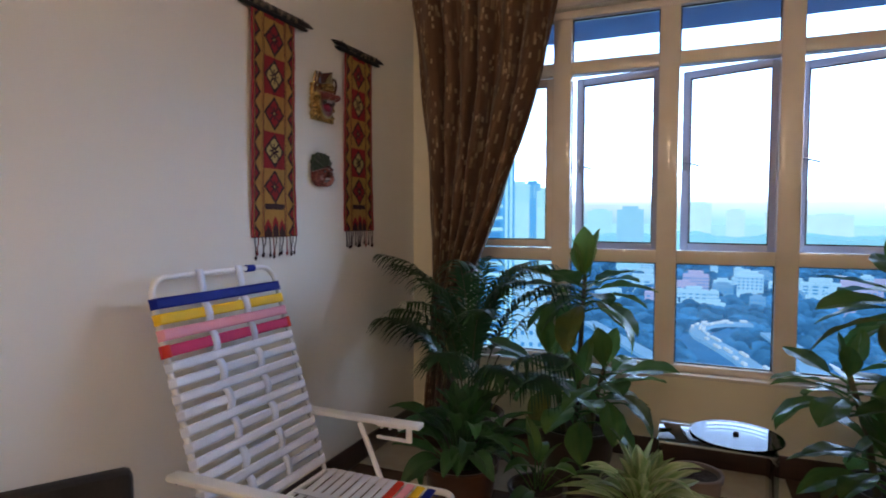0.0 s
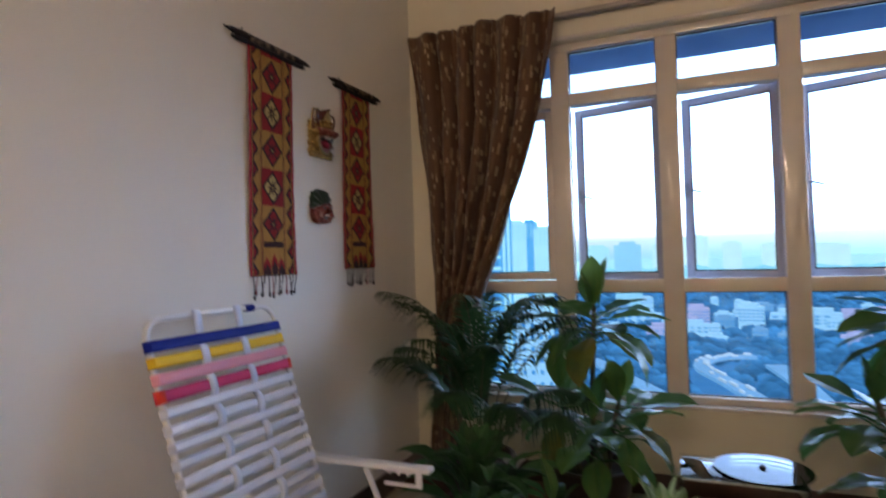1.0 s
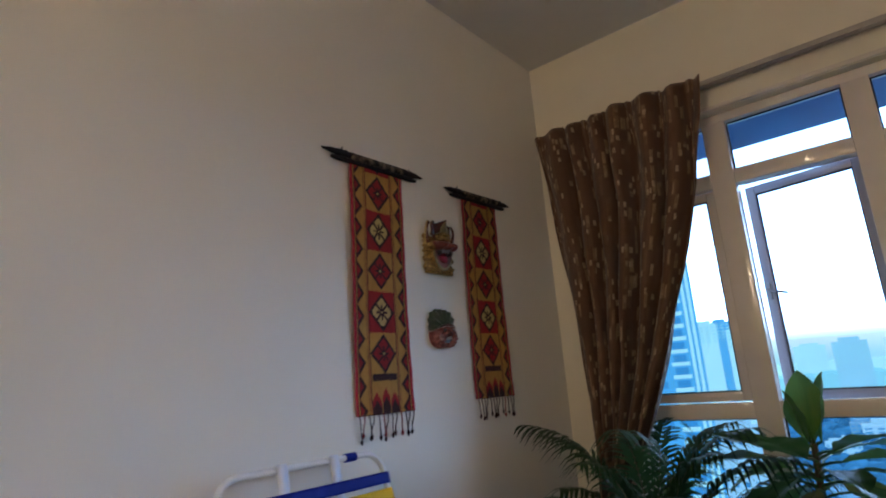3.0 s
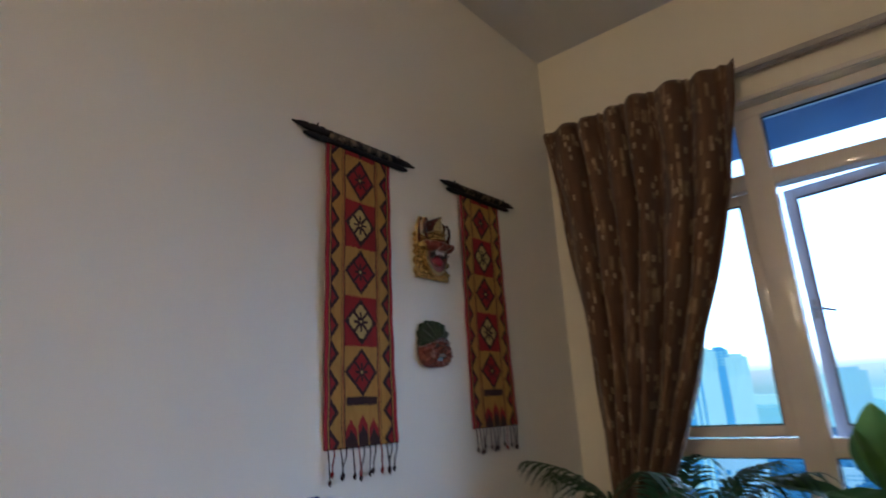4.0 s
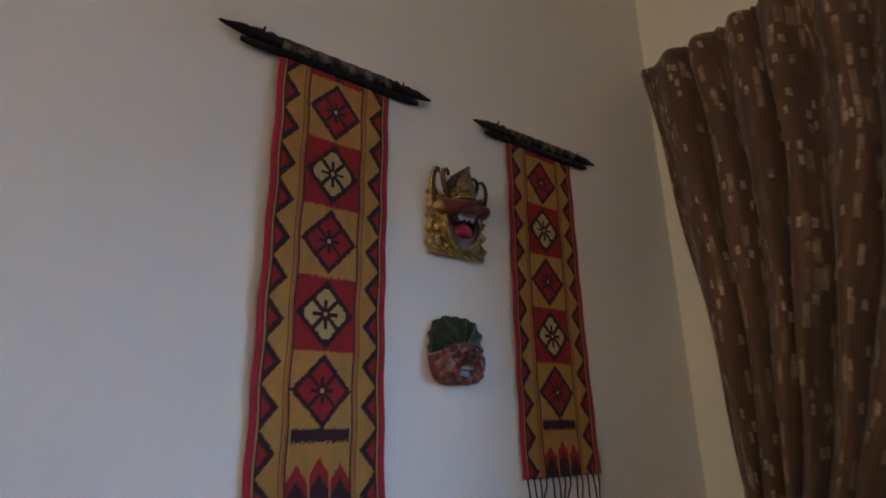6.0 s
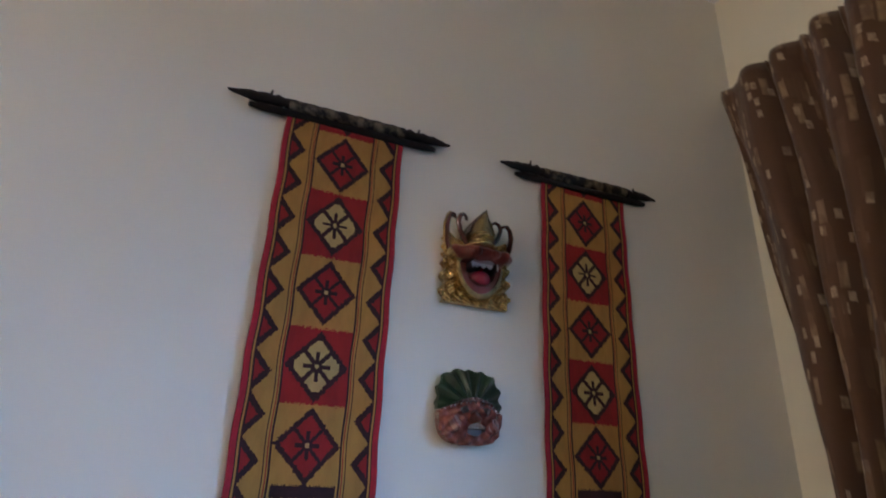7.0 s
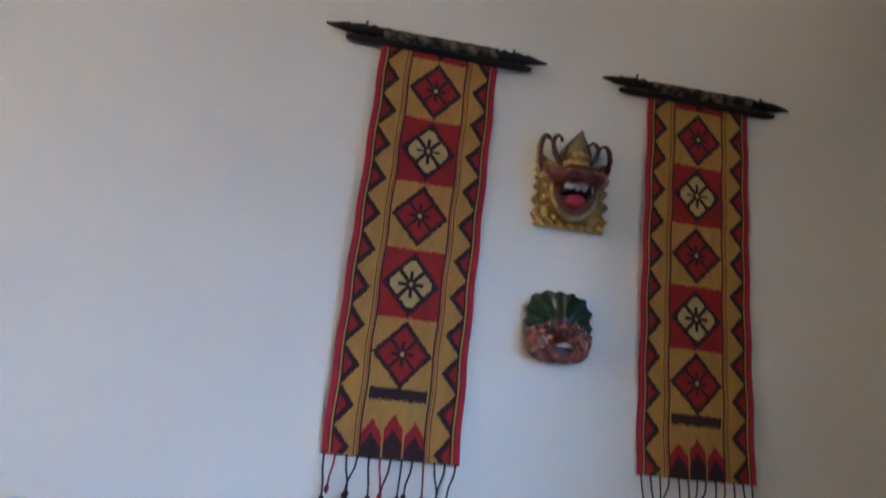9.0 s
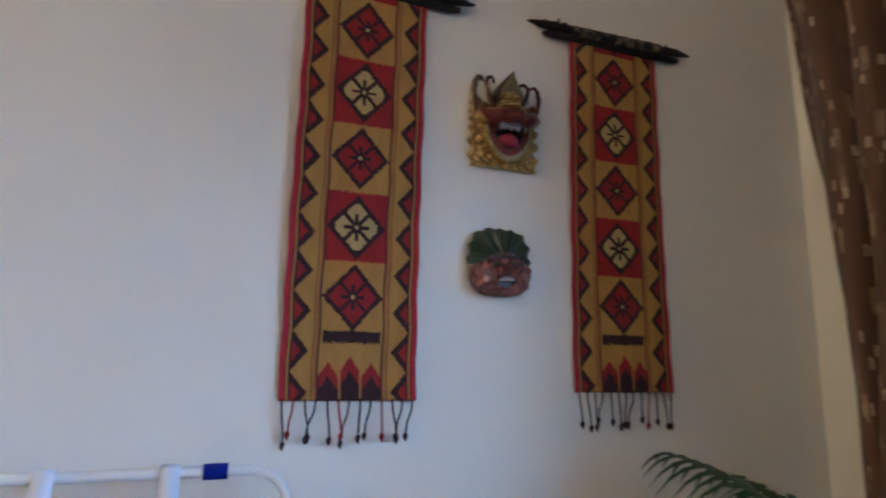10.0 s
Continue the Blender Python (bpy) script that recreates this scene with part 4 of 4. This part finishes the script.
def pot(plant, r, h, material, saucer=True, base=0.0, soil=True):
    if saucer:
        part("saucer", lathe([(0.01, base + 0.001), (r * 0.92, base + 0.001), (r * 1.02, base + 0.022), (r * 1.0, base + 0.024), (r * 0.86, base + 0.008), (0.01, base + 0.008)]), material, plant)
        base += 0.009
    prof = [(0.012, base), (r * 0.70, base), (r * 0.76, base + 0.02), (r * 0.94, base + h * 0.55), (r * 0.97, base + h * 0.84), (r * 1.05, base + h * 0.86),
            (r * 1.07, base + h * 0.97), (r * 1.03, base + h), (r * 0.95, base + h * 0.99), (r * 0.90, base + h * 0.82), (0.012, base + h * 0.80)]
    part("pot", lathe(prof), material, plant)
    if soil:
        bm = bmesh.new()
        rings = 6
        rng = random.Random(int(r * 1000))
        c = bm.verts.new((0, 0, base + h * 0.86))
        last = None
        for k in range(1, rings + 1):
            ring = [bm.verts.new((r * 0.91 * k / rings * math.cos(a), r * 0.91 * k / rings * math.sin(a), base + h * 0.86 + rng.uniform(-0.006, 0.006))) for a in (2 * math.pi * q / 24 for q in range(24))]
            for q in range(24):
                if last:
                    bm.faces.new((last[q], ring[q], ring[(q + 1) % 24], last[(q + 1) % 24]))
                else:
                    bm.faces.new((c, ring[q], ring[(q + 1) % 24]))
            last = ring
        part("soil", bm, M_SOIL, plant)
    return base + h * 0.86


def broadleaf(label, at, r, h, tiers, seed, material=M_POT2, canes=()):
    """A dumb cane: bare canes that each carry a crown of broad leaves."""
    rng = random.Random(seed)
    pl = thing("potted_plant", label, "potted plant", at, group="potted plants by the window")
    soil = pot(pl, r, h, material)
    kinds = [leaf_mesh("leaf", 0.250, 0.128, d, 0.16, M_LEAF, 0.52, wave=0.07, seed=k) for k, d in enumerate((0.15, 0.35, 0.55, 0.80))]
    old = leaf_mesh("leaf", 0.25, 0.115, 0.60, 0.14, M_LEAF_O, 0.5, wave=0.08, seed=9)
    for (bx, by, tx, ty, zt, count, size, spread) in tiers:
        pts = [(bx, by, soil - 0.02), (bx + (tx - bx) * 0.4, by + (ty - by) * 0.35, soil + (zt - soil) * 0.5), (tx, ty, zt)]
        part("stem", tube(pts, [0.014, 0.012, 0.010], 8), M_STEM, pl)
        for k in range(count):
            f = k / max(1, count - 1)
            az = k * 137.5 + rng.uniform(-14, 14)
            pitch = (-38 + 58 * f if f < 0.8 else 46 + 120 * (f - 0.8)) + rng.uniform(-9, 9)
            z = zt - spread * (1 - f)
            me = kinds[min(3, max(0, int((1 - f) * 3.2 + rng.uniform(-0.4, 0.4))))]
            if f < 0.3 and rng.random() < 0.35:
                me = old
            sc = size * (1.08 if f < 0.8 else 0.80) * rng.uniform(0.82, 1.1)
            a = radians(az)
            off = 0.075 if f < 0.8 else 0.022
            p = (tx + off * math.cos(a), ty + off * math.sin(a), z + 0.02)
            part("petiole", tube([(tx, ty, z), ((tx + p[0]) / 2, (ty + p[1]) / 2, z + 0.014), p], [0.0055, 0.0045, 0.004], 6), M_LEAF, pl)
            add_leaf(pl, me, p, az, pitch, rng.uniform(-18, 18), sc)
    return pl


broadleaf("tall dumb cane with broad glossy leaves in a dark pot", (-0.335, 2.60, 0), 0.175, 0.28,
          [(0.0, 0.0, 0.035, -0.02, 0.98, 24, 1.0, 0.16), (-0.05, -0.02, -0.12, -0.04, 0.62, 17, 0.90, 0.20), (0.06, 0.02, 0.13, -0.03, 0.58, 18, 0.92, 0.18), (0.02, -0.05, 0.03, -0.11, 0.52, 18, 0.90, 0.20)], 11)
broadleaf("large dumb cane with broad leaves, some silvery with reflected sky", (0.875, 2.46, 0), 0.18, 0.25,
          [(0.0, 0.0, 0.0, 0.0, 1.04, 26, 0.98, 0.22), (-0.08, 0.0, -0.18, 0.02, 0.66, 19, 0.88, 0.16), (0.08, 0.03, 0.18, 0.02, 0.78, 20, 0.95, 0.20), (0.0, -0.06, -0.08, -0.10, 0.50, 22, 0.92, 0.24), (0.04, -0.02, 0.06, -0.10, 0.64, 20, 0.92, 0.20)], 12)


def tufted(label, at, r, h, count, length, width, material_pot, material_leaf, seed, low=10, high=85, droop=(0.5, 0.8, 1.1, 1.35), stalk=0.12):
    rng = random.Random(seed)
    pl = thing("potted_plant", label, "potted plant", at, group="potted plants by the window")
    soil = pot(pl, r, h, material_pot, saucer=False)
    kinds = [leaf_mesh("leaf", length, width, d, 0.30, material_leaf, 0.42, wave=0.05, seed=k) for k, d in enumerate(droop)]
    for k in range(count):
        f = k / (count - 1)
        az = k * 137.5 + rng.uniform(-20, 20)
        pitch = low + (high - low) * f ** 1.1 + rng.uniform(-8, 8)
        a, e = radians(az), radians(min(88, max(35, pitch + 15)))
        rad = r * 0.45 * (1 - f * 0.7)
        ln = stalk * rng.uniform(0.6, 1.25)
        p0 = Vector((rad * 0.5 * math.cos(a), rad * 0.5 * math.sin(a), soil - 0.01))
        p1 = p0 + Vector((math.cos(a) * math.cos(e), math.sin(a) * math.cos(e), math.sin(e))) * ln
        if stalk > 0.03:
            part("petiole", tube([p0, (p0 + p1) / 2 + Vector((0, 0, 0.006)), p1], [0.0035, 0.003, 0.0026], 6), material_leaf, pl)
        else:
            p1 = p0 + Vector((0, 0, 0.015))
        add_leaf(pl, kinds[k % 4 if f < 0.8 else 0], p1, az, pitch - 12, rng.uniform(-25, 25), rng.uniform(0.75, 1.15))
    return pl


tufted("peace lily with long dark green leaves in a brown glazed pot", (-0.73, 2.13, 0), 0.15, 0.23, 62, 0.205, 0.082, M_POT, M_LILY, 21, low=24, high=88, stalk=0.16)
lily = bpy.data.objects["potted_plant.002"]
spathe = leaf_mesh("flower", 0.050, 0.030, 0.3, 0.5, M_WHITE, 0.45)
for at, az, up in (((0.15, -0.02, 0.42), -60, 30), ((0.17, 0.05, 0.38), 20, 40)):
    part("flower_stalk", tube([(0.02, 0.0, 0.2), (at[0] * 0.7, at[1] * 0.7, 0.36), at], 0.0025, 6), M_LILY, lily)
    add_leaf(lily, spathe, at, az, up, name="flower")["label"] = "small white flower"
tufted("variegated pale green plant with narrow arching leaves in a pot", (-0.01, 2.10, 0), 0.115, 0.20, 64, 0.175, 0.050, M_POT2, M_SPIDER, 22, low=0, high=80, droop=(0.25, 0.5, 0.9, 1.3), stalk=0.10)
tufted("small green plant with broad arching leaves in a dark pot", (-0.42, 2.20, 0), 0.115, 0.15, 10, 0.20, 0.075, M_POT2, M_LEAF, 23, low=5, stalk=0.12)


def palm(at):
    rng = random.Random(31)
    pl = thing("potted_palm", "areca palm with feathery drooping fronds in a dark pot", "potted palm", at, group="potted plants by the window")
    soil = pot(pl, 0.17, 0.24, M_POT2)
    plan = [(-10, 0.66, 64), (6, 0.60, 60), (-30, 0.46, 44), (-20, 0.66, 74), (172, 0.42, 52), (-155, 0.40, 60), (178, 0.62, 82), (-140, 0.70, 85), (60, 0.64, 87), (-80, 0.70, 84),
            (-60, 0.50, 66), (-110, 0.48, 70), (-40, 0.58, 74), (60, 0.62, 82), (100, 0.66, 86), (-90, 0.36, 52), (-25, 0.38, 38), (-130, 0.46, 66), (-55, 0.30, 48), (-100, 0.56, 86)]
    for az, ln, up in plan:
        a = radians(az + rng.uniform(-8, 8))
        pts, p, e = [], Vector((0.03 * math.cos(a), 0.03 * math.sin(a), soil - 0.01)), radians(min(86, up + 12))
        n = 22
        total = ln + 0.34
        for k in range(n + 1):
            pts.append(p.copy())
            t = k / n
            ee = e - (0.15 + 1.55 * t ** 1.6) * max(0, t - 0.1)
            p = p + Vector((math.cos(a) * math.cos(ee), math.sin(a) * math.cos(ee), math.sin(ee))) * (total / n)
        bm = tube(pts, [0.0055 * (1 - 0.8 * k / n) for k in range(n + 1)], 6)
        for f in bm.faces:
            f.material_index = 1
        for q in range(23):
            t = 0.40 + 0.60 * q / 22
            i = min(n - 1, int(t * n))
            b = pts[i].lerp(pts[i + 1], t * n - i)
            d = (pts[i + 1] - pts[i]).normalized()
            sd = d.cross(Vector((0, 0, 1))).normalized()
            upv = sd.cross(d)
            ll = 0.235 * math.sin(math.pi * (0.18 + 0.72 * (q / 22))) * rng.uniform(0.85, 1.12)
            for s in (-1, 1):
                w = 0.0088
                dirv = (sd * s * 0.68 + d * 0.84 + upv * rng.uniform(0.05, 0.35)).normalized()
                across = dirv.cross(upv).normalized()
                prev = None
                for k in range(5):
                    f = k / 4
                    c = b + dirv * ll * f - Vector((0, 0, 0.150 * ll / 0.2)) * f * f
                    ww = w * (1 - f ** 2.2) + 0.0004
                    cur = (bm.verts.new(c - across * ww), bm.verts.new(c + across * ww + upv * 0.001))
                    if prev:
                        bm.faces.new((prev[0], prev[1], cur[1], cur[0]))
                    prev = cur
        part("frond", bm, [M_PALM, M_STEM], pl)
    return pl


palm((-0.895, 2.68, 0))

empty_pot = thing("flower_pot", "small empty grey clay pot standing on the floor", "flower pot", (0.175, 2.50, 0))
pot(empty_pot, 0.105, 0.19, M_CLAY, saucer=False, soil=True)

# ---- glass side table with a round glass plate on it ----
tab = thing("side_table", "clear bent-glass side table reflecting the window", "side table", (0.24, 2.37, 0))
part("tabletop", box(-0.205, 0.205, -0.135, 0.135, 0.385, 0.395, 0.002), M_TABLEGLASS, tab)
part("side_panel", box(-0.205, -0.195, -0.135, 0.135, 0.0, 0.385, 0.002), M_TABLEGLASS, tab)
part("side_panel", box(0.195, 0.205, -0.135, 0.135, 0.0, 0.385, 0.002), M_TABLEGLASS, tab)
disc = thing("glass_plate", "round clear glass plate lying on the side table", "glass plate", (0.316, 2.395, 0.3955))
part("disc", lathe([(0.004, 0.0), (0.165, 0.0), (0.168, 0.004), (0.165, 0.008), (0.004, 0.008)], 64), M_TABLEGLASS, disc)
part("knob", lathe([(0.002, 0.009), (0.011, 0.009), (0.011, 0.015), (0.007, 0.016), (0.007, 0.019), (0.002, 0.020)], 20), M_RUBBER, disc, "small black knob")

# pendant lamps behind the walker, whose gleam shows on the window posts
for x, y, z, watts in LAMPS:
    lamp = thing("ceiling_lamp", "small warm pendant lamp hanging from the ceiling", "ceiling lamp", (x, y, z), group="pendant lamps")
    part("canopy", lathe([(0.004, TOP - z - 0.03), (0.05, TOP - z - 0.026), (0.055, TOP - z), (0.004, TOP - z)], 24), M_METAL, lamp)
    part("cord", tube([(0, 0, 0.15), (0, 0, TOP - z - 0.025)], 0.004, 6), M_RUBBER, lamp)
    part("socket", lathe([(0.004, 0.125), (0.022, 0.125), (0.026, 0.15), (0.018, 0.175), (0.004, 0.176)], 20), M_METAL, lamp)

# crumpled bag on the floor
bm = bmesh.new()
bmesh.ops.create_icosphere(bm, subdivisions=4, radius=0.06)
for v in bm.verts:
    k = noise.noise(v.co * 26) * 0.022 + abs(noise.noise(v.co * 55)) * 0.012
    v.co += v.co.normalized() * k
    v.co.z = max(0.0, v.co.z * 0.85 + 0.045)
bag = solid("plastic_bag", bm, M_BAG, "crumpled white and purple plastic bag on the floor", "bag", smooth=False)
bag.matrix_world = pose(0.60, 2.43, 0.001)

# ---- the view outside ----
GROUND = -80.0
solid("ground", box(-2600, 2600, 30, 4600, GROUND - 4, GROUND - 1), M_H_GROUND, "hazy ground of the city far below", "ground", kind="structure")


VIEW_TURN = -2.7


def at_bearing(deg, dist):
    deg += VIEW_TURN
    return Vector((dist * math.sin(radians(deg)), dist * math.cos(radians(deg)), 0))


def building(name, label, bearing, dist, wide, deep, top, material, cols, rows, win_w=0.55, win_h=0.5, group="", turn=0.0, balcony=False, glazing=None):
    c = at_bearing(bearing, dist)
    b = thing(name, label, "building", (c.x, c.y, GROUND - 1), -bearing - VIEW_TURN + turn, group=group)
    hgt = top - GROUND + 1
    w = part("wall", box(-wide / 2, wide / 2, 0, deep, 0, hgt), material, b, smooth=False)
    part("roof", box(-wide * 0.3, wide * 0.3, deep * 0.2, deep * 0.8, hgt, hgt + min(5, wide * 0.15)), material, b, smooth=False)
    cw, rh = wide / cols, 3.4
    pane = mesh_of("window", box(-cw * win_w / 2, cw * win_w / 2, -0.12, 0.05, -rh * win_h / 2, rh * win_h / 2), glazing or M_H_WIN, False)
    slab = mesh_of("balcony", box(-cw * 0.45, cw * 0.45, -1.2, 0.0, -0.5, 0.5), M_H_WHITE, False) if balcony else None
    for j in range(rows):
        z = hgt - 3.2 - j * rh
        for i in range(cols):
            p = part("window", pane, None, w)
            p.location = (-wide / 2 + cw * (i + 0.5), 0, z)
            if balcony and i % 2 == 1:
                p = part("balcony", slab, None, w)
                p.location = (-wide / 2 + cw * (i + 0.5), 0, z - 1.4)
    return b


def near_tower(bearing, dist, top):
    c = at_bearing(bearing, dist)
    tw = thing("apartment_tower", "pale blue apartment tower with a column of white balconies", "building", (c.x, c.y, GROUND - 1), -bearing - VIEW_TURN)
    hgt = top - GROUND + 1
    w = part("wall", box(-22, 0, 0, 18, 0, hgt), M_H_BLUE, tw, smooth=False)
    part("roof", box(-18, -3, 4, 14, hgt, hgt + 4), M_H_BLUE, tw, smooth=False)
    for x in (-0.9, -2.1):
        part("pilaster", box(x - 0.35, x + 0.35, -0.6, 0.0, 0, hgt), M_H_PALE, tw, smooth=False)
    slab = mesh_of("balcony", box(-2.0, 2.0, -1.6, 0.0, -0.12, 0.75), M_H_PALE, False)
    pane = mesh_of("window", box(-1.4, 1.4, -0.12, 0.05, -0.8, 0.8), M_H_WIN, False)
    for j in range(int(hgt / 2.95) - 1):
        z = 3.0 + j * 2.95
        for x in (-5.0, -15.0):
            p = part("balcony", slab, None, w)
            p.location = (x, 0, z)
            p = part("window", pane, None, w)
            p.location = (x, 0, z + 1.6)
        p = part("window", pane, None, w)
        p.location = (-10.0, 0, z + 1.6)
    return tw


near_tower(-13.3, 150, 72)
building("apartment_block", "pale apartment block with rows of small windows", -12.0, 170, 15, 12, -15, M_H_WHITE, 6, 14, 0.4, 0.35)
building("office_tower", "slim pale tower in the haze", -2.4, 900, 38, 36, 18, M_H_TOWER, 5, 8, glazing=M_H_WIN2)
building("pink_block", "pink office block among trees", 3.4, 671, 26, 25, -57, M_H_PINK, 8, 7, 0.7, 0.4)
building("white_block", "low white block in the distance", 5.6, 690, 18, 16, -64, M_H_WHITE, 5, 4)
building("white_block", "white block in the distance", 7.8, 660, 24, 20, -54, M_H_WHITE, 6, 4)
# paler glowing materials stand in for thicker haze farther off
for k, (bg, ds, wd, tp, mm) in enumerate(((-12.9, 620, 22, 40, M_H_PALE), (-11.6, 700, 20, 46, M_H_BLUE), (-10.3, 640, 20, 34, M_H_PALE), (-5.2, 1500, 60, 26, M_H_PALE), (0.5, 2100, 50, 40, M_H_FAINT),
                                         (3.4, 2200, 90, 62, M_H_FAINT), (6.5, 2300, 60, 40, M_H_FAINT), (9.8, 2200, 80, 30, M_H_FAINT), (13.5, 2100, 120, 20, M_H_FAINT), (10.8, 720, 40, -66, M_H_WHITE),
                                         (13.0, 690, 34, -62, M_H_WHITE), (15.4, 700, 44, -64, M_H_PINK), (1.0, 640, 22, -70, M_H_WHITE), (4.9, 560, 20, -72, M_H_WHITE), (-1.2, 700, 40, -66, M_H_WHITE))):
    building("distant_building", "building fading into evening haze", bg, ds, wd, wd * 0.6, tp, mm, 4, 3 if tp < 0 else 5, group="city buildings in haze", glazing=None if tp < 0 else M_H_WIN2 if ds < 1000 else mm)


def loop_pt(bg, d, z=10):
    p = at_bearing(bg, d)
    return (p.x, p.y, GROUND + z)


LOOP = [loop_pt(b, d) for b, d in ((9.0, 308), (8.1, 320), (7.2, 335), (6.1, 354), (5.0, 372), (4.1, 388), (3.65, 404), (3.75, 420), (4.4, 434), (5.4, 443), (6.6, 449), (8.0, 452))]
LOOP_LINE = [tuple(Vector(p).lerp(Vector(q), f / 4)) for p, q in zip(LOOP, LOOP[1:]) for f in range(4)]

rng_city = random.Random(17)
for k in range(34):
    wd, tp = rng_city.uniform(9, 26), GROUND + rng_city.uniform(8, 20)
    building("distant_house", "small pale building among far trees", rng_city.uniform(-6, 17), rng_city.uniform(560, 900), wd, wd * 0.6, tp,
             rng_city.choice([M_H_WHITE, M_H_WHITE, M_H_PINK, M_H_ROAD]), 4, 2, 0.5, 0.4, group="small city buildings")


def woods():
    rng = random.Random(5)
    base = bmesh.new()
    bmesh.ops.create_icosphere(base, subdivisions=2, radius=1.0)
    bv = [v.co.copy() for v in base.verts]
    bf = [[v.index for v in f.verts] for f in base.faces]
    base.free()
    verts, faces = [], []
    for k in range(5200):
        d = 170 * (1300 / 170) ** rng.random()
        bg = rng.uniform(-24, 24)
        c = at_bearing(bg, d)
        on_road = any((c - Vector((p[0], p[1], 0))).length < 17 for p in LOOP_LINE)
        if on_road or (560 < d < 900 and rng.random() < 0.5):
            continue
        r = rng.uniform(3.0, 6.5) * (0.7 + d / 1200)
        o = len(verts)
        sd = rng.uniform(0, 50)
        for v in bv:
            q = 1 + 0.35 * noise.noise(v * 2.2 + Vector((sd, 0, 0)))
            verts.append((c.x + v.x * r * q, c.y + v.y * r * q, GROUND + 4 + v.z * r * 0.8 * q))
        faces += [[i + o for i in f] for f in bf]
    me = bpy.data.meshes.new("woods")
    me.from_pydata(verts, [], faces)
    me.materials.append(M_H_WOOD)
    me.shade_smooth()
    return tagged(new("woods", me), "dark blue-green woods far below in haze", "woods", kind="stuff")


woods()


def ridge(name, dist, low, high, material, seed):
    bm = bmesh.new()
    last = None
    for k in range(161):
        bg = -32 + 64 * k / 160
        h = low + (high - low) * (0.5 + 0.5 * noise.noise(Vector((bg * 0.22, seed, 0))) + 0.22 * noise.noise(Vector((bg * 1.3, seed, 3))) + 0.1 * noise.noise(Vector((bg * 5, seed, 5))))
        p, q = at_bearing(bg, dist), at_bearing(bg, dist + 160)
        cur = [bm.verts.new((p.x, p.y, GROUND - 2)), bm.verts.new((p.x, p.y, h - 3)), bm.verts.new((q.x, q.y, h)), bm.verts.new((q.x, q.y, GROUND - 2))]
        if last:
            for i in range(3):
                bm.faces.new((last[i], last[i + 1], cur[i + 1], cur[i]))
        last = cur
    return solid(name, bm, material, "wooded ridge fading into evening haze", "hills", kind="structure")


# haze is in the ridges' glow, paler on the farther one
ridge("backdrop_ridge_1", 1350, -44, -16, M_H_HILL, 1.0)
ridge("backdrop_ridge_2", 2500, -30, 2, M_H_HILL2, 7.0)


def highway(name, points, width):
    bm = bmesh.new()
    pts = [Vector(p) for p in points]
    rows = []
    for i, p in enumerate(pts):
        d = (pts[min(i + 1, len(pts) - 1)] - pts[max(0, i - 1)]).normalized()
        s = d.cross(Vector((0, 0, 1))).normalized() * width / 2
        rows.append([bm.verts.new(p + s), bm.verts.new(p - s), bm.verts.new(p - s - Vector((0, 0, 2))), bm.verts.new(p + s - Vector((0, 0, 2)))])
    for a, b in zip(rows, rows[1:]):
        for k in range(4):
            bm.faces.new((a[k], a[(k + 1) % 4], b[(k + 1) % 4], b[k]))
    return solid(name, bm, M_H_ROAD, "curving pale highway among the woods", "road", kind="structure")


def cars(points, seed, lanes):
    rng = random.Random(seed)
    body = mesh_of("car", box(-0.9, 0.9, -2.2, 2.2, 0, 1.5, 0.3), M_H_CAR)
    pts = [Vector(p) for p in points]
    for k in range(34):
        f = rng.random() * (len(pts) - 1.001)
        i = int(f)
        d = (pts[i + 1] - pts[i]).normalized()
        s = d.cross(Vector((0, 0, 1)))
        ob = tagged(new("car", body), "small pale car far off on the highway", "car", "cars on the highway")
        p = pts[i].lerp(pts[i + 1], f - i) + s * rng.choice(lanes)
        ob.matrix_world = pose(p.x, p.y, p.z + 0.01, 0, 0, math.degrees(math.atan2(-d.x, d.y)))


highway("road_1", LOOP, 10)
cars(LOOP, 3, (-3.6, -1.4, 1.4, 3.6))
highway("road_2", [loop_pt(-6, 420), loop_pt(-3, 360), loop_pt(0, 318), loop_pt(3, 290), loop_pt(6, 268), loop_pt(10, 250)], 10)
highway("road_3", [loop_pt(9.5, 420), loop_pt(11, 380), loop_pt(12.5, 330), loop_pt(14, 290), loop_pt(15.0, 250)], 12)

# ---- floor tiles, piece by piece ----
TILE = 0.33
tile_mesh = {}
for kind_, m in ((0, M_TILE_L), (1, M_TILE_D)):
    tile_mesh[kind_] = mesh_of("tile", box(0.0015, TILE - 0.0015, -TILE + 0.0015, -0.0015, -0.010, 0.0, 0.0012), m, False)
floor = thing("floor", "glossy beige and brown floor tiles laid in a check", "floor", kind="structure")
for i in range(14):
    for j in range(20):
        if WX + i * TILE < EAST and WY - j * TILE > -3.4:
            p = part("tile", tile_mesh[0 if (i + j) % 2 else 1], None, floor)
            p.location = (WX + i * TILE, WY - j * TILE, 0)
